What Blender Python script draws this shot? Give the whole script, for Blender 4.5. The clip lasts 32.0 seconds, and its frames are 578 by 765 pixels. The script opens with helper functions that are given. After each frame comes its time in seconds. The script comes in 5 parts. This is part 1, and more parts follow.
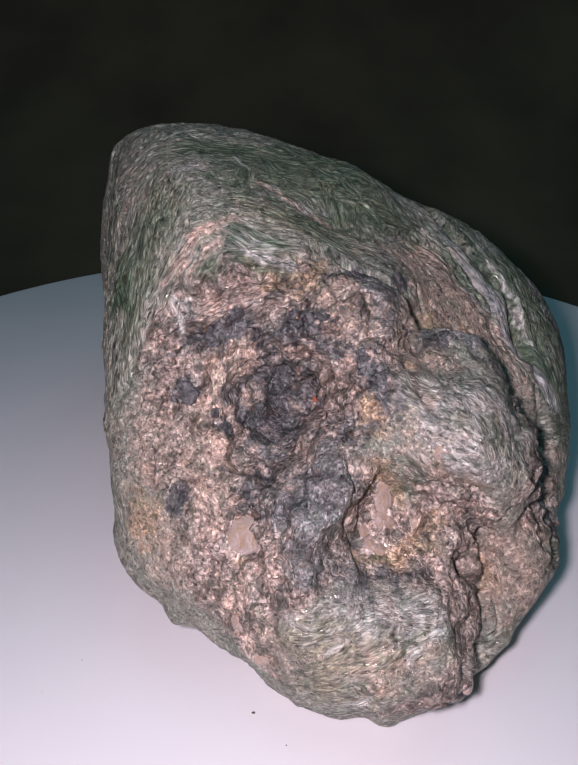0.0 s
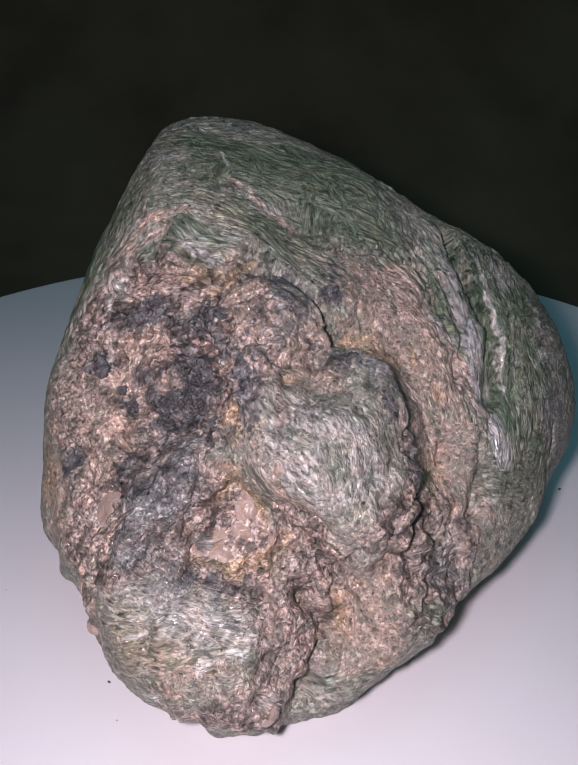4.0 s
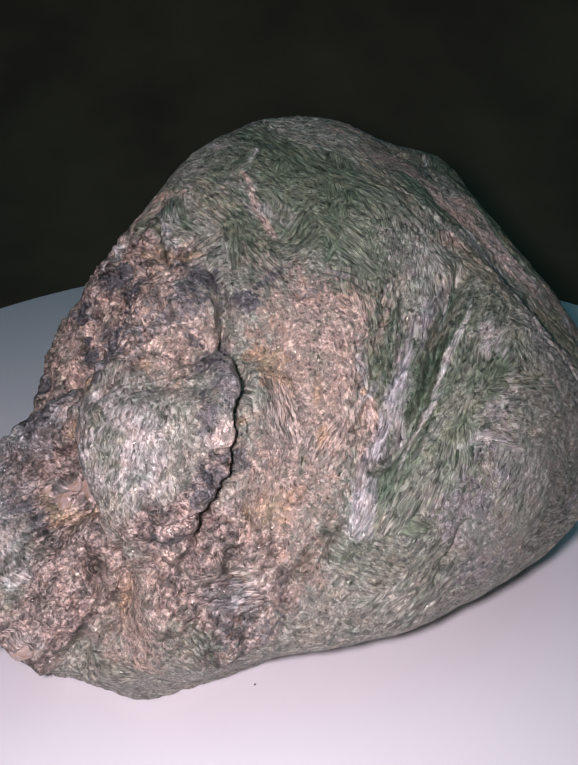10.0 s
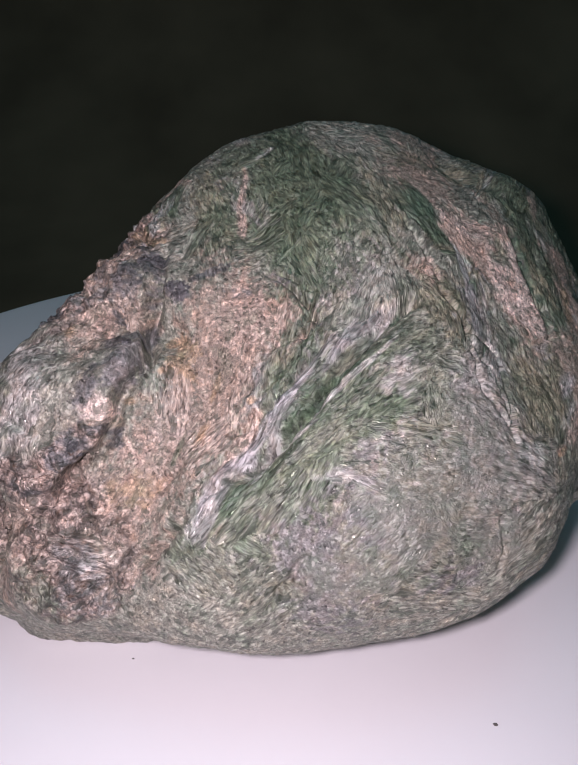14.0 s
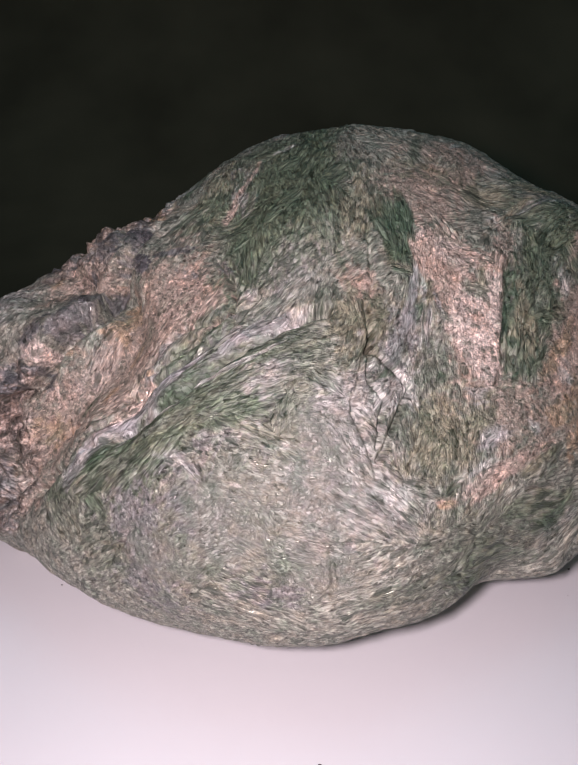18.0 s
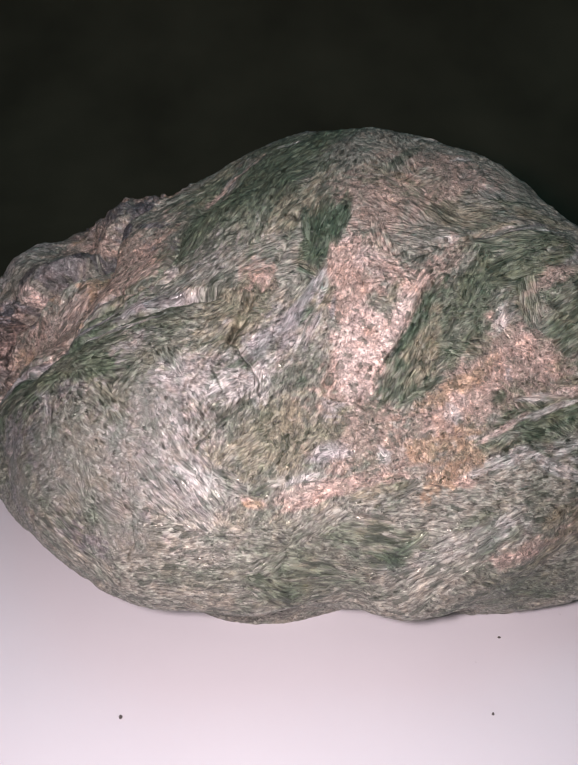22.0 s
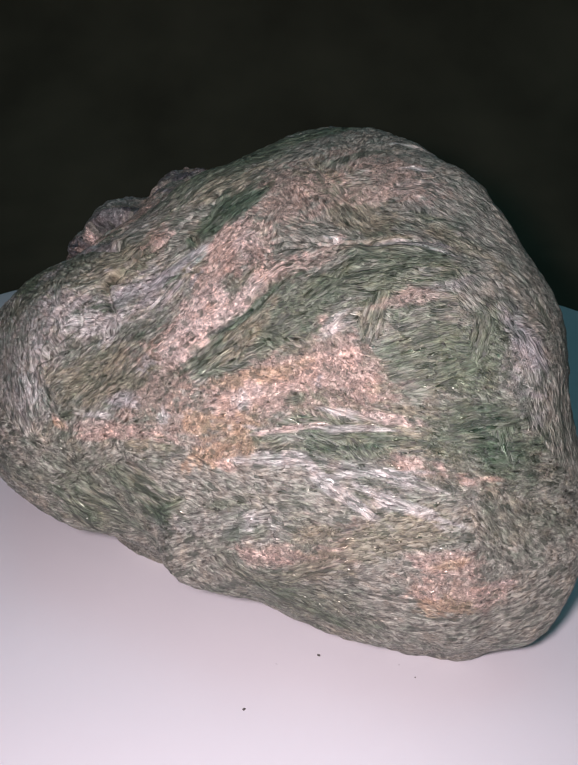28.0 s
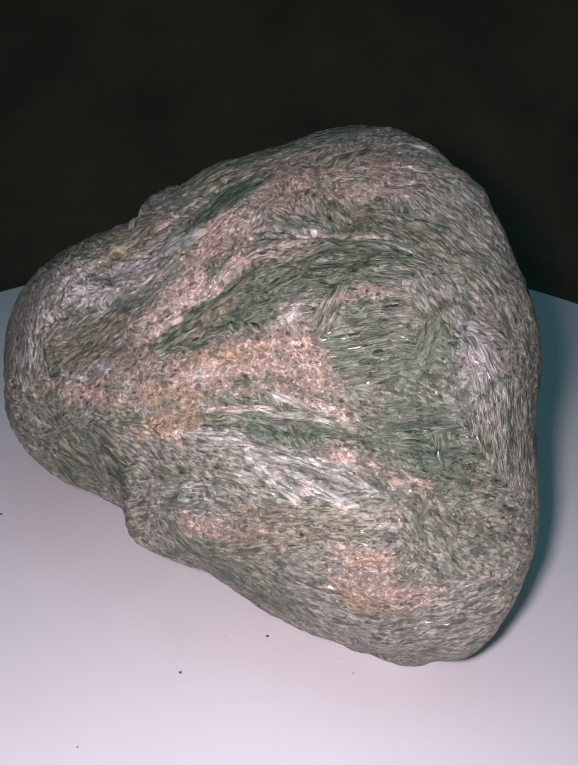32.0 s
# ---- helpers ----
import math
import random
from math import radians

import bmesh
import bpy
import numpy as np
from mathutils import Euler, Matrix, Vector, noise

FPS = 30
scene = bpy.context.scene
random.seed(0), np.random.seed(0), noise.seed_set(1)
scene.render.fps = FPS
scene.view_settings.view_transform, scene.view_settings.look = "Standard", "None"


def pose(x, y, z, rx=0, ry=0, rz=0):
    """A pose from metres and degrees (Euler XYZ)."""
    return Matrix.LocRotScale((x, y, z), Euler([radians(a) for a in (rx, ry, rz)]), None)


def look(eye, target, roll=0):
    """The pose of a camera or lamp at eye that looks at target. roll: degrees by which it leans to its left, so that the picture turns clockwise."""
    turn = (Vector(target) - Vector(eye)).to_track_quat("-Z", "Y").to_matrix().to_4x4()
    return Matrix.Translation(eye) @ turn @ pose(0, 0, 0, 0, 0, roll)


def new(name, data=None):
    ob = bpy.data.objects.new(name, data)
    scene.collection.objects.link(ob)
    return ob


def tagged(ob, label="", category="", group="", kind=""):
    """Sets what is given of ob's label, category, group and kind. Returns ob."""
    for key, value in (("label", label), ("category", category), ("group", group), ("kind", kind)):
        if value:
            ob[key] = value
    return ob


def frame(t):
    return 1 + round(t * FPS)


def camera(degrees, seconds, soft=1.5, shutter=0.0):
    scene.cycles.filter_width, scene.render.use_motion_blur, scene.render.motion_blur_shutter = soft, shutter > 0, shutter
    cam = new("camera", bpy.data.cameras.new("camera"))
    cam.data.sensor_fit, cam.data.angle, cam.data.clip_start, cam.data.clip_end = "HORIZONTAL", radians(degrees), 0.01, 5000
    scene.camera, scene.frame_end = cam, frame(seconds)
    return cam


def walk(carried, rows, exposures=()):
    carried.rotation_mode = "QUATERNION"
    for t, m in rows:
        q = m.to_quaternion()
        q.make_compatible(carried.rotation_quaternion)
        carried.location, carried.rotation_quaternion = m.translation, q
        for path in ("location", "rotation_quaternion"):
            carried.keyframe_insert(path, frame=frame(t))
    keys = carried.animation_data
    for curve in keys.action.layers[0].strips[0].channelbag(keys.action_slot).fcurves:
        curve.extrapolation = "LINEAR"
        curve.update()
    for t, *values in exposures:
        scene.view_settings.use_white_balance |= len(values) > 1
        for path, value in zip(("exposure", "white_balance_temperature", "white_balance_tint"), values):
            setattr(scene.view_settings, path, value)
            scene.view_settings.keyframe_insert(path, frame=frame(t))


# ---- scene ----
# A stone on a white turning disc, lit by the small lamp beside the lens. Metres; the core of the stone is given in centimetres.
TOP = 0.024                      # the disc's upper face above the table
cam = camera(40.06, 32.0, soft=1.7)
EYE = pose(0, -0.172, TOP + 0.1168, 90 - 29.61, 0, 0) @ pose(0, 0, 0, 0, 0, 0.91)
# the white balance wanders a little
walk(cam, [(0.0, EYE), (32.0, EYE)], exposures=[
    (0.0, -0.04, 6380, 10), (9.0, -0.06, 6420, 10), (14.0, 0.0, 6420, 10), (18.0, 0.0, 6700, 10), (22.0, 0.0, 6740, 10), (27.0, -0.02, 6600, 10), (28.5, -0.12, 6550, 10), (32.0, -0.12, 6480, 10)])

# seconds, turn in degrees, place of the stone's base
TURN = [
    (0.0, 0.00, 0.0132, -0.0157), (1.0, -5.36, 0.0130, -0.0174), (2.0, -10.85, 0.0123, -0.0189),
    (3.0, -16.44, 0.0113, -0.0201), (3.5, -19.57, 0.0109, -0.0208), (5.5, -31.61, 0.0116, -0.0245),
    (6.0, -35.51, 0.0108, -0.0249), (7.0, -40.60, 0.0099, -0.0256), (8.0, -47.10, 0.0102, -0.0279),
    (9.0, -53.27, 0.0111, -0.0305), (10.0, -58.53, 0.0109, -0.0322), (11.0, -64.81, 0.0096, -0.0339),
    (12.0, -70.83, 0.0080, -0.0350), (13.0, -76.78, 0.0063, -0.0361), (14.0, -83.09, 0.0049, -0.0375),
    (14.5, -85.59, 0.0044, -0.0380), (16.5, -98.79, 0.0015, -0.0368), (17.0, -102.85, 0.0003, -0.0366),
    (18.0, -109.19, -0.0018, -0.0367), (19.0, -115.61, -0.0042, -0.0359), (20.0, -121.36, -0.0064, -0.0347),
    (21.0, -127.74, -0.0086, -0.0326), (22.0, -134.61, -0.0113, -0.0301), (23.0, -139.93, -0.0130, -0.0280),
    (24.0, -145.70, -0.0144, -0.0261), (24.5, -148.50, -0.0151, -0.0251), (26.5, -158.69, -0.0181, -0.0192),
    (27.0, -161.79, -0.0192, -0.0166), (28.0, -166.59, -0.0200, -0.0126), (29.0, -170.87, -0.0196, -0.0090),
    (30.0, -174.21, -0.0184, -0.0069), (31.0, -177.38, -0.0172, -0.0048), (32.0, -179.29, -0.0166, -0.0038),
]

# ---- light ----
world = bpy.data.worlds.new("dim_room")
scene.world = world
world.use_nodes = True
world.node_tree.nodes["Background"].inputs["Color"].default_value = (0.40, 0.80, 0.98, 1)
world.node_tree.nodes["Background"].inputs["Strength"].default_value = 0.036
lamp = bpy.data.lights.new("lens_lamp", "POINT")
lamp.energy, lamp.color, lamp.shadow_soft_size = 1.14, (1.0, 0.848, 0.952), 0.0055
new("lens_lamp", lamp).matrix_world = EYE @ pose(-0.013, 0.004, 0.004)
# unseen soft lamp added overhead, fills the shadows with dim teal room light
dim = bpy.data.lights.new("overhead_fill", "AREA")
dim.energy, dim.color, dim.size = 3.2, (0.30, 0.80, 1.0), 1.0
new("overhead_fill", dim).matrix_world = look((0.15, 0.22, 1.5), (0.15, 0.1, 0))


# ---- tools ----
def smooth(x, a, b):
    k = np.clip((x - a) / (b - a), 0, 1)
    return k * k * (3 - 2 * k)


def chance(i, j, k, seed):
    h = (i * 73856093) ^ (j * 19349663) ^ (k * 83492791) ^ (seed * 2654435)
    h = (h ^ (h >> 13)) * 1274126177
    h = h ^ (h >> 16)
    return (h & 0xFFFF) / 65535.0


def grain(p, scale, seed=0):
    """Smooth noise from -1 to 1 at the points p."""
    q = p * scale + 100.0
    b = np.floor(q)
    f = q - b
    f = f * f * f * (f * (f * 6 - 15) + 10)
    i, j, k = (b[:, n].astype(np.int64) for n in range(3))
    out = np.zeros(len(p))
    for a in (0, 1):
        wa = f[:, 0] if a else 1 - f[:, 0]
        for c in (0, 1):
            wc = wa * (f[:, 1] if c else 1 - f[:, 1])
            for d in (0, 1):
                out += wc * (f[:, 2] if d else 1 - f[:, 2]) * chance(i + a, j + c, k + d, seed)
    return out * 2 - 1


def layers(p, scale, n, seed=0, fall=0.55):
    return sum(grain(p, scale * 2.03 ** k, seed + k) * fall ** k for k in range(n))


def bearing(az, el):
    az, el = np.radians(az), np.radians(el)
    return np.stack([np.cos(el) * np.cos(az), np.cos(el) * np.sin(az), np.sin(el)], -1)


def part(name, bm, material, parent=None, label=""):
    me = bpy.data.meshes.new(name)
    bm.to_mesh(me)
    bm.free()
    me.materials.append(material)
    ob = new(name, me)
    ob.parent = parent
    return tagged(ob, label)


def nodes_of(name):
    m = bpy.data.materials.new(name)
    m.use_nodes = True
    t = m.node_tree
    return m, t, t.nodes["Principled BSDF"]


def node(t, kind, ins=(), **props):
    n = t.nodes.new(kind)
    for k, v in props.items():
        setattr(n, k, v)
    for k, v in dict(ins).items():
        if isinstance(v, bpy.types.NodeSocket):
            t.links.new(v, n.inputs[k])
        else:
            n.inputs[k].default_value = v
    return n


def ramp(t, fac, stops):
    n = node(t, "ShaderNodeValToRGB", {0: fac})
    while len(n.color_ramp.elements) < len(stops):
        n.color_ramp.elements.new(0.5)
    for e, (x, c) in zip(n.color_ramp.elements, stops):
        e.position, e.color = x, (c, c, c, 1) if isinstance(c, (int, float)) else (*c, 1)
    return n.outputs["Color"]


def mix(t, kind, fac, a, b):
    n = node(t, "ShaderNodeMix", data_type="RGBA", blend_type=kind)
    for i, v in ((0, fac), (6, a), (7, b)):
        if isinstance(v, bpy.types.NodeSocket):
            t.links.new(v, n.inputs[i])
        else:
            n.inputs[i].default_value = v if i == 0 else (*v, 1)
    return n.outputs[2]


def calc(t, op, a, b=0.0):
    n = node(t, "ShaderNodeMath", operation=op)
    for i, v in ((0, a), (1, b)):
        if isinstance(v, bpy.types.NodeSocket):
            t.links.new(v, n.inputs[i])
        else:
            n.inputs[i].default_value = v
    return n.outputs[0]


# ---- materials ----
def stone_material():
    m, t, b = nodes_of("stone")
    tint = node(t, "ShaderNodeAttribute", attribute_name="tint")
    tint, calm = tint.outputs["Color"], tint.outputs["Alpha"]
    lively = calc(t, "SUBTRACT", 1.0, calc(t, "MULTIPLY", calm, 0.6))
    fib = node(t, "ShaderNodeAttribute", attribute_name="fibre").outputs["Vector"]
    kind = node(t, "ShaderNodeSeparateColor", {0: node(t, "ShaderNodeAttribute", attribute_name="kind").outputs["Color"]})
    needle, broken = kind.outputs[0], kind.outputs[1]
    co = node(t, "ShaderNodeTexCoord").outputs["Object"]
    cm = node(t, "ShaderNodeVectorMath", {0: co, 1: (100, 100, 100)}, operation="MULTIPLY").outputs[0]
    wave = node(t, "ShaderNodeTexNoise", {"Vector": cm, "Scale": 3.0, "Detail": 3.0}).outputs["Color"]
    wave = node(t, "ShaderNodeVectorMath", {0: wave, 1: (0.075, 0.075, 0.075)}, operation="MULTIPLY").outputs[0]
    fib = node(t, "ShaderNodeVectorMath", {0: fib, 1: wave}, operation="ADD").outputs[0]
    blot = node(t, "ShaderNodeTexNoise", {"Vector": cm, "Scale": 2.6, "Detail": 4.0, "Roughness": 0.65}).outputs[0]
    rust = node(t, "ShaderNodeTexNoise", {"Vector": cm, "Scale": 4.3, "Detail": 4.0, "Roughness": 0.7, "W": 3.0}, noise_dimensions="4D").outputs[0]
    # the grain is needles in some places and crumbly grains in others
    pick = node(t, "ShaderNodeTexNoise", {"Vector": cm, "Scale": 9.0, "Detail": 2.0}).outputs[0]
    side = ramp(t, calc(t, "ADD", needle, calc(t, "MULTIPLY", calc(t, "SUBTRACT", pick, 0.5), 0.9)), [(0.44, 0.0), (0.50, 1.0)])
    way = mix(t, "MIX", side, cm, fib)
    streak = node(t, "ShaderNodeTexNoise", {"Vector": way, "Scale": 14.0, "Detail": 2.5, "Roughness": 0.62, "Distortion": 0.45}).outputs[0]
    patch = node(t, "ShaderNodeTexNoise", {"Vector": cm, "Scale": 6.0, "Detail": 2.0, "Roughness": 0.6}).outputs[0]
    warp = node(t, "ShaderNodeTexNoise", {"Vector": way, "Scale": 12.0, "Detail": 2.0}).outputs["Color"]
    warp = node(t, "ShaderNodeVectorMath", {0: warp, 1: (0.09, 0.09, 0.09)}, operation="MULTIPLY").outputs[0]
    way = node(t, "ShaderNodeVectorMath", {0: way, 1: warp}, operation="ADD").outputs[0]
    big = node(t, "ShaderNodeTexVoronoi", {"Vector": way, "Scale": 8.0, "Randomness": 1.0})
    cell = node(t, "ShaderNodeTexVoronoi", {"Vector": way, "Scale": 20.0, "Randomness": 1.0})
    rim = node(t, "ShaderNodeTexVoronoi", {"Vector": way, "Scale": 20.0, "Randomness": 1.0}, feature="DISTANCE_TO_EDGE").outputs["Distance"]
    coarse = node(t, "ShaderNodeTexVoronoi", {"Vector": way, "Scale": 8.0, "Randomness": 1.0}, feature="DISTANCE_TO_EDGE").outputs["Distance"]
    one, two = node(t, "ShaderNodeSeparateColor", {0: cell.outputs["Color"]}), node(t, "ShaderNodeSeparateColor", {0: big.outputs["Color"]})
    c = mix(t, "MULTIPLY", lively, tint, ramp(t, streak, [(0.29, 0.22), (0.43, 0.72), (0.55, 1.16), (0.71, 2.0)]))
    c = mix(t, "MULTIPLY", calc(t, "MULTIPLY", lively, 0.6), c, ramp(t, patch, [(0.32, 0.62), (0.5, 1.0), (0.68, 1.4)]))
    c = mix(t, "MULTIPLY", 0.55, c, ramp(t, one.outputs[0], [(0.0, 0.55), (0.3, 0.88), (0.7, 1.1), (1.0, 1.45)]))
    c = mix(t, "MULTIPLY", 0.9, c, ramp(t, blot, [(0.32, (0.70, 0.82, 0.76)), (0.5, (1, 1, 1)), (0.68, (1.25, 1.12, 1.04))]))
    # darker joints between the grains, stronger on the broken end
    c = mix(t, "MULTIPLY", 0.45, c, ramp(t, rim, [(0.0, 0.45), (0.10, 0.9), (0.22, 1.06)]))
    c = mix(t, "MULTIPLY", calc(t, "ADD", calc(t, "MULTIPLY", broken, 0.55), 0.12), c, ramp(t, coarse, [(0.0, 0.30), (0.10, 0.88), (0.2, 1.08)]))
    c = mix(t, "MIX", calc(t, "MULTIPLY", ramp(t, rust, [(0.56, 0.0), (0.72, 1.0)]), calc(t, "MULTIPLY", broken, 0.5)), c, (0.24, 0.13, 0.07))
    pale = mix(t, "ADD", 1.0, mix(t, "MULTIPLY", 1.0, tint, (1.6, 1.6, 1.6)), (0.07, 0.07, 0.066))
    c = mix(t, "MIX", ramp(t, one.outputs[1], [(0.89, 0.0), (0.94, 0.65)]), c, pale)
    black = calc(t, "MULTIPLY", lively, ramp(t, two.outputs[1], [(0.88, 0.0), (0.92, 0.75)]))
    c = mix(t, "MIX", black, c, mix(t, "MULTIPLY", 1.0, tint, (0.25, 0.30, 0.27)))
    t.links.new(c, b.inputs["Base Color"])
    # flakes of mica shine, where they lie towards the lamp
    flake = ramp(t, one.outputs[2], [(0.90, 0.0), (0.93, 1.0)])
    sheen = node(t, "ShaderNodeTexNoise", {"Vector": fib, "Scale": 9.0, "Detail": 3.0, "Roughness": 0.6}).outputs[0]
    mica = calc(t, "MULTIPLY", kind.outputs[2], ramp(t, sheen, [(0.48, 0.0), (0.66, 1.0)]))
    t.links.new(mix(t, "MIX", calc(t, "MAXIMUM", mica, flake), (0.56, 0.56, 0.56), (0.30, 0.30, 0.30)), b.inputs["Roughness"])
    t.links.new(calc(t, "MINIMUM", calc(t, "ADD", calc(t, "MULTIPLY", flake, 0.55), calc(t, "MULTIPLY", mica, 0.16)), 0.8), b.inputs["Metallic"])
    b.inputs["IOR"].default_value = 1.65
    b.inputs["Specular IOR Level"].default_value = 0.5
    h = calc(t, "ADD", calc(t, "MULTIPLY", calc(t, "MINIMUM", rim, 0.25), 0.7), calc(t, "MULTIPLY", streak, 1.3))
    h = calc(t, "ADD", h, calc(t, "MULTIPLY", calc(t, "MINIMUM", coarse, 0.25), calc(t, "ADD", calc(t, "MULTIPLY", broken, 2.0), 0.4)))
    bump = node(t, "ShaderNodeBump", {"Height": h, "Strength": 0.5, "Distance": 0.0009})
    tilt = node(t, "ShaderNodeVectorMath", {0: cell.outputs["Color"], 1: (0.5, 0.5, 0.5)}, operation="SUBTRACT").outputs[0]
    wild = mix(t, "MIX", flake, (0.10, 0.10, 0.10), (0.45, 0.45, 0.45))
    wild = mix(t, "MIX", mica, wild, (0.20, 0.20, 0.20))
    tilt = node(t, "ShaderNodeVectorMath", {0: tilt, 1: wild}, operation="MULTIPLY").outputs[0]
    n = node(t, "ShaderNodeVectorMath", {0: bump.outputs[0], 1: tilt}, operation="ADD").outputs[0]
    t.links.new(node(t, "ShaderNodeVectorMath", {0: n}, operation="NORMALIZE").outputs[0], b.inputs["Normal"])
    return m


def disc_material():
    m, t, b = nodes_of("white_plastic")
    co = node(t, "ShaderNodeTexCoord").outputs["Object"]
    n = node(t, "ShaderNodeTexNoise", {"Vector": co, "Scale": 22.0, "Detail": 4.0}).outputs[0]
    f = node(t, "ShaderNodeTexNoise", {"Vector": co, "Scale": 900.0, "Detail": 2.0}).outputs[0]
    c = mix(t, "MULTIPLY", 1.0, (0.77, 0.76, 0.77), ramp(t, n, [(0.3, 0.96), (0.7, 1.0)]))
    t.links.new(c, b.inputs["Base Color"])
    b.inputs["Roughness"].default_value = 0.5
    b.inputs["Specular IOR Level"].default_value = 0.25
    t.links.new(node(t, "ShaderNodeBump", {"Height": f, "Strength": 0.06, "Distance": 0.0002}).outputs[0], b.inputs["Normal"])
    return m


def cloth_material(name, colour):
    m, t, b = nodes_of(name)
    co = node(t, "ShaderNodeTexCoord").outputs["Object"]
    w = node(t, "ShaderNodeTexNoise", {"Vector": co, "Scale": 14.0, "Detail": 3.0}).outputs[0]
    f = node(t, "ShaderNodeTexNoise", {"Vector": co, "Scale": 700.0, "Detail": 2.0}).outputs[0]
    c = mix(t, "MULTIPLY", 1.0, colour, ramp(t, w, [(0.35, 0.75), (0.65, 1.15)]))
    t.links.new(c, b.inputs["Base Color"])
    b.inputs["Roughness"].default_value = 0.95
    b.inputs["Specular IOR Level"].default_value = 0.1
    t.links.new(node(t, "ShaderNodeBump", {"Height": f, "Strength": 0.2, "Distance": 0.0005}).outputs[0], b.inputs["Normal"])
    return m


def grain_material(name, dark, light, rough, scale, bump):
    m, t, b = nodes_of(name)
    co = node(t, "ShaderNodeTexCoord").outputs["Object"]
    n = node(t, "ShaderNodeTexNoise", {"Vector": co, "Scale": scale, "Detail": 4.0, "Roughness": 0.65, "Distortion": 0.8}).outputs[0]
    t.links.new(mix(t, "MIX", ramp(t, n, [(0.35, 0.0), (0.65, 1.0)]), dark, light), b.inputs["Base Color"])
    t.links.new(ramp(t, n, [(0.3, rough + 0.15), (0.7, rough)]), b.inputs["Roughness"])
    t.links.new(node(t, "ShaderNodeBump", {"Height": n, "Strength": bump, "Distance": 0.0008}).outputs[0], b.inputs["Normal"])
    return m, b


STONE, DISC = stone_material(), disc_material()
GARNET, _ = grain_material("garnet", (0.022, 0.022, 0.023), (0.17, 0.165, 0.17), 0.22, 1000.0, 1.0)
QUARTZ_MAT, quartz = grain_material("quartz", (0.33, 0.23, 0.15), (0.44, 0.37, 0.36), 0.18, 300.0, 0.8)
quartz.inputs["Subsurface Weight"].default_value = 0.25
quartz.inputs["Subsurface Radius"].default_value = (0.002, 0.0015, 0.0012)
CRUMB, _ = grain_material("crumb", (0.06, 0.055, 0.05), (0.22, 0.20, 0.18), 0.5, 2500.0, 0.5)
RED, _ = grain_material("red_grain", (0.32, 0.075, 0.04), (0.48, 0.15, 0.09), 0.35, 900.0, 0.3)
CLOTH = cloth_material("black_cloth", (0.088, 0.072, 0.046))
FOOT = cloth_material("dark_plastic", (0.02, 0.02, 0.022))


# ---- setting ----
def sweep():
    """Black cloth that lies on the table and curves up behind the disc."""
    prof = [(-1.2, 0.0), (0.16, 0.0)]
    prof += [(0.16 + 0.24 * math.sin(k * math.pi / 40), 0.24 - 0.24 * math.cos(k * math.pi / 40)) for k in range(1, 21)]
    prof += [(0.40, 1.5)]
    bm = bmesh.new()
    n = 48
    for back in (0.0, 0.006):
        rows = []
        for j, (y, z) in enumerate(prof):
            rows.append([bm.verts.new((-1.5 + 3.0 * i / n, y + back * (z > 0.1), z - back + (0.0015 * noise.noise((i * 0.7, j * 0.8, 3)) if 2 < j < 22 and not back else 0))) for i in range(n + 1)])
        for a, b in zip(rows, rows[1:]):
            for i in range(n):
                f = (a[i], a[i + 1], b[i + 1], b[i])
                bm.faces.new(f if not back else f[::-1])
    for f in bm.faces:
        f.smooth = True
    return tagged(part("backdrop", bm, CLOTH), "plain black cloth under and behind the turntable", "backdrop", kind="structure")


sweep()


def turntable():
    """A white disc with a rounded rim on a dark hub."""
    base = tagged(new("turntable"), "round matt white turntable disc under the stone", "turntable")
    r, prof = 0.150, []
    for k in range(9):
        a = math.pi * k / 8
        prof.append((r - 0.002 + 0.002 * math.sin(a), -0.002 + 0.002 * math.cos(a)))
    prof = [(0.0001, 0.0)] + prof + [(0.0001, -0.004)]
    def lathe(prof, n):
        bm = bmesh.new()
        rings = [[bm.verts.new((q * math.cos(2 * math.pi * i / n), q * math.sin(2 * math.pi * i / n), z)) for i in range(n)] for q, z in prof]
        for a, b in zip(rings, rings[1:]):
            for i in range(n):
                bm.faces.new((a[i], b[i], b[(i + 1) % n], a[(i + 1) % n]))
        for f in bm.faces:
            f.smooth = True
        bmesh.ops.recalc_face_normals(bm, faces=bm.faces[:])
        return bm
    part("plate", lathe(prof, 192), DISC, base)
    part("foot", lathe([(0.0001, -0.0042), (0.06, -0.0042), (0.07, -0.010), (0.07, -TOP), (0.0001, -TOP)], 64), FOOT, base, "dark plastic foot under the disc")
    return base


TURNTABLE = turntable()

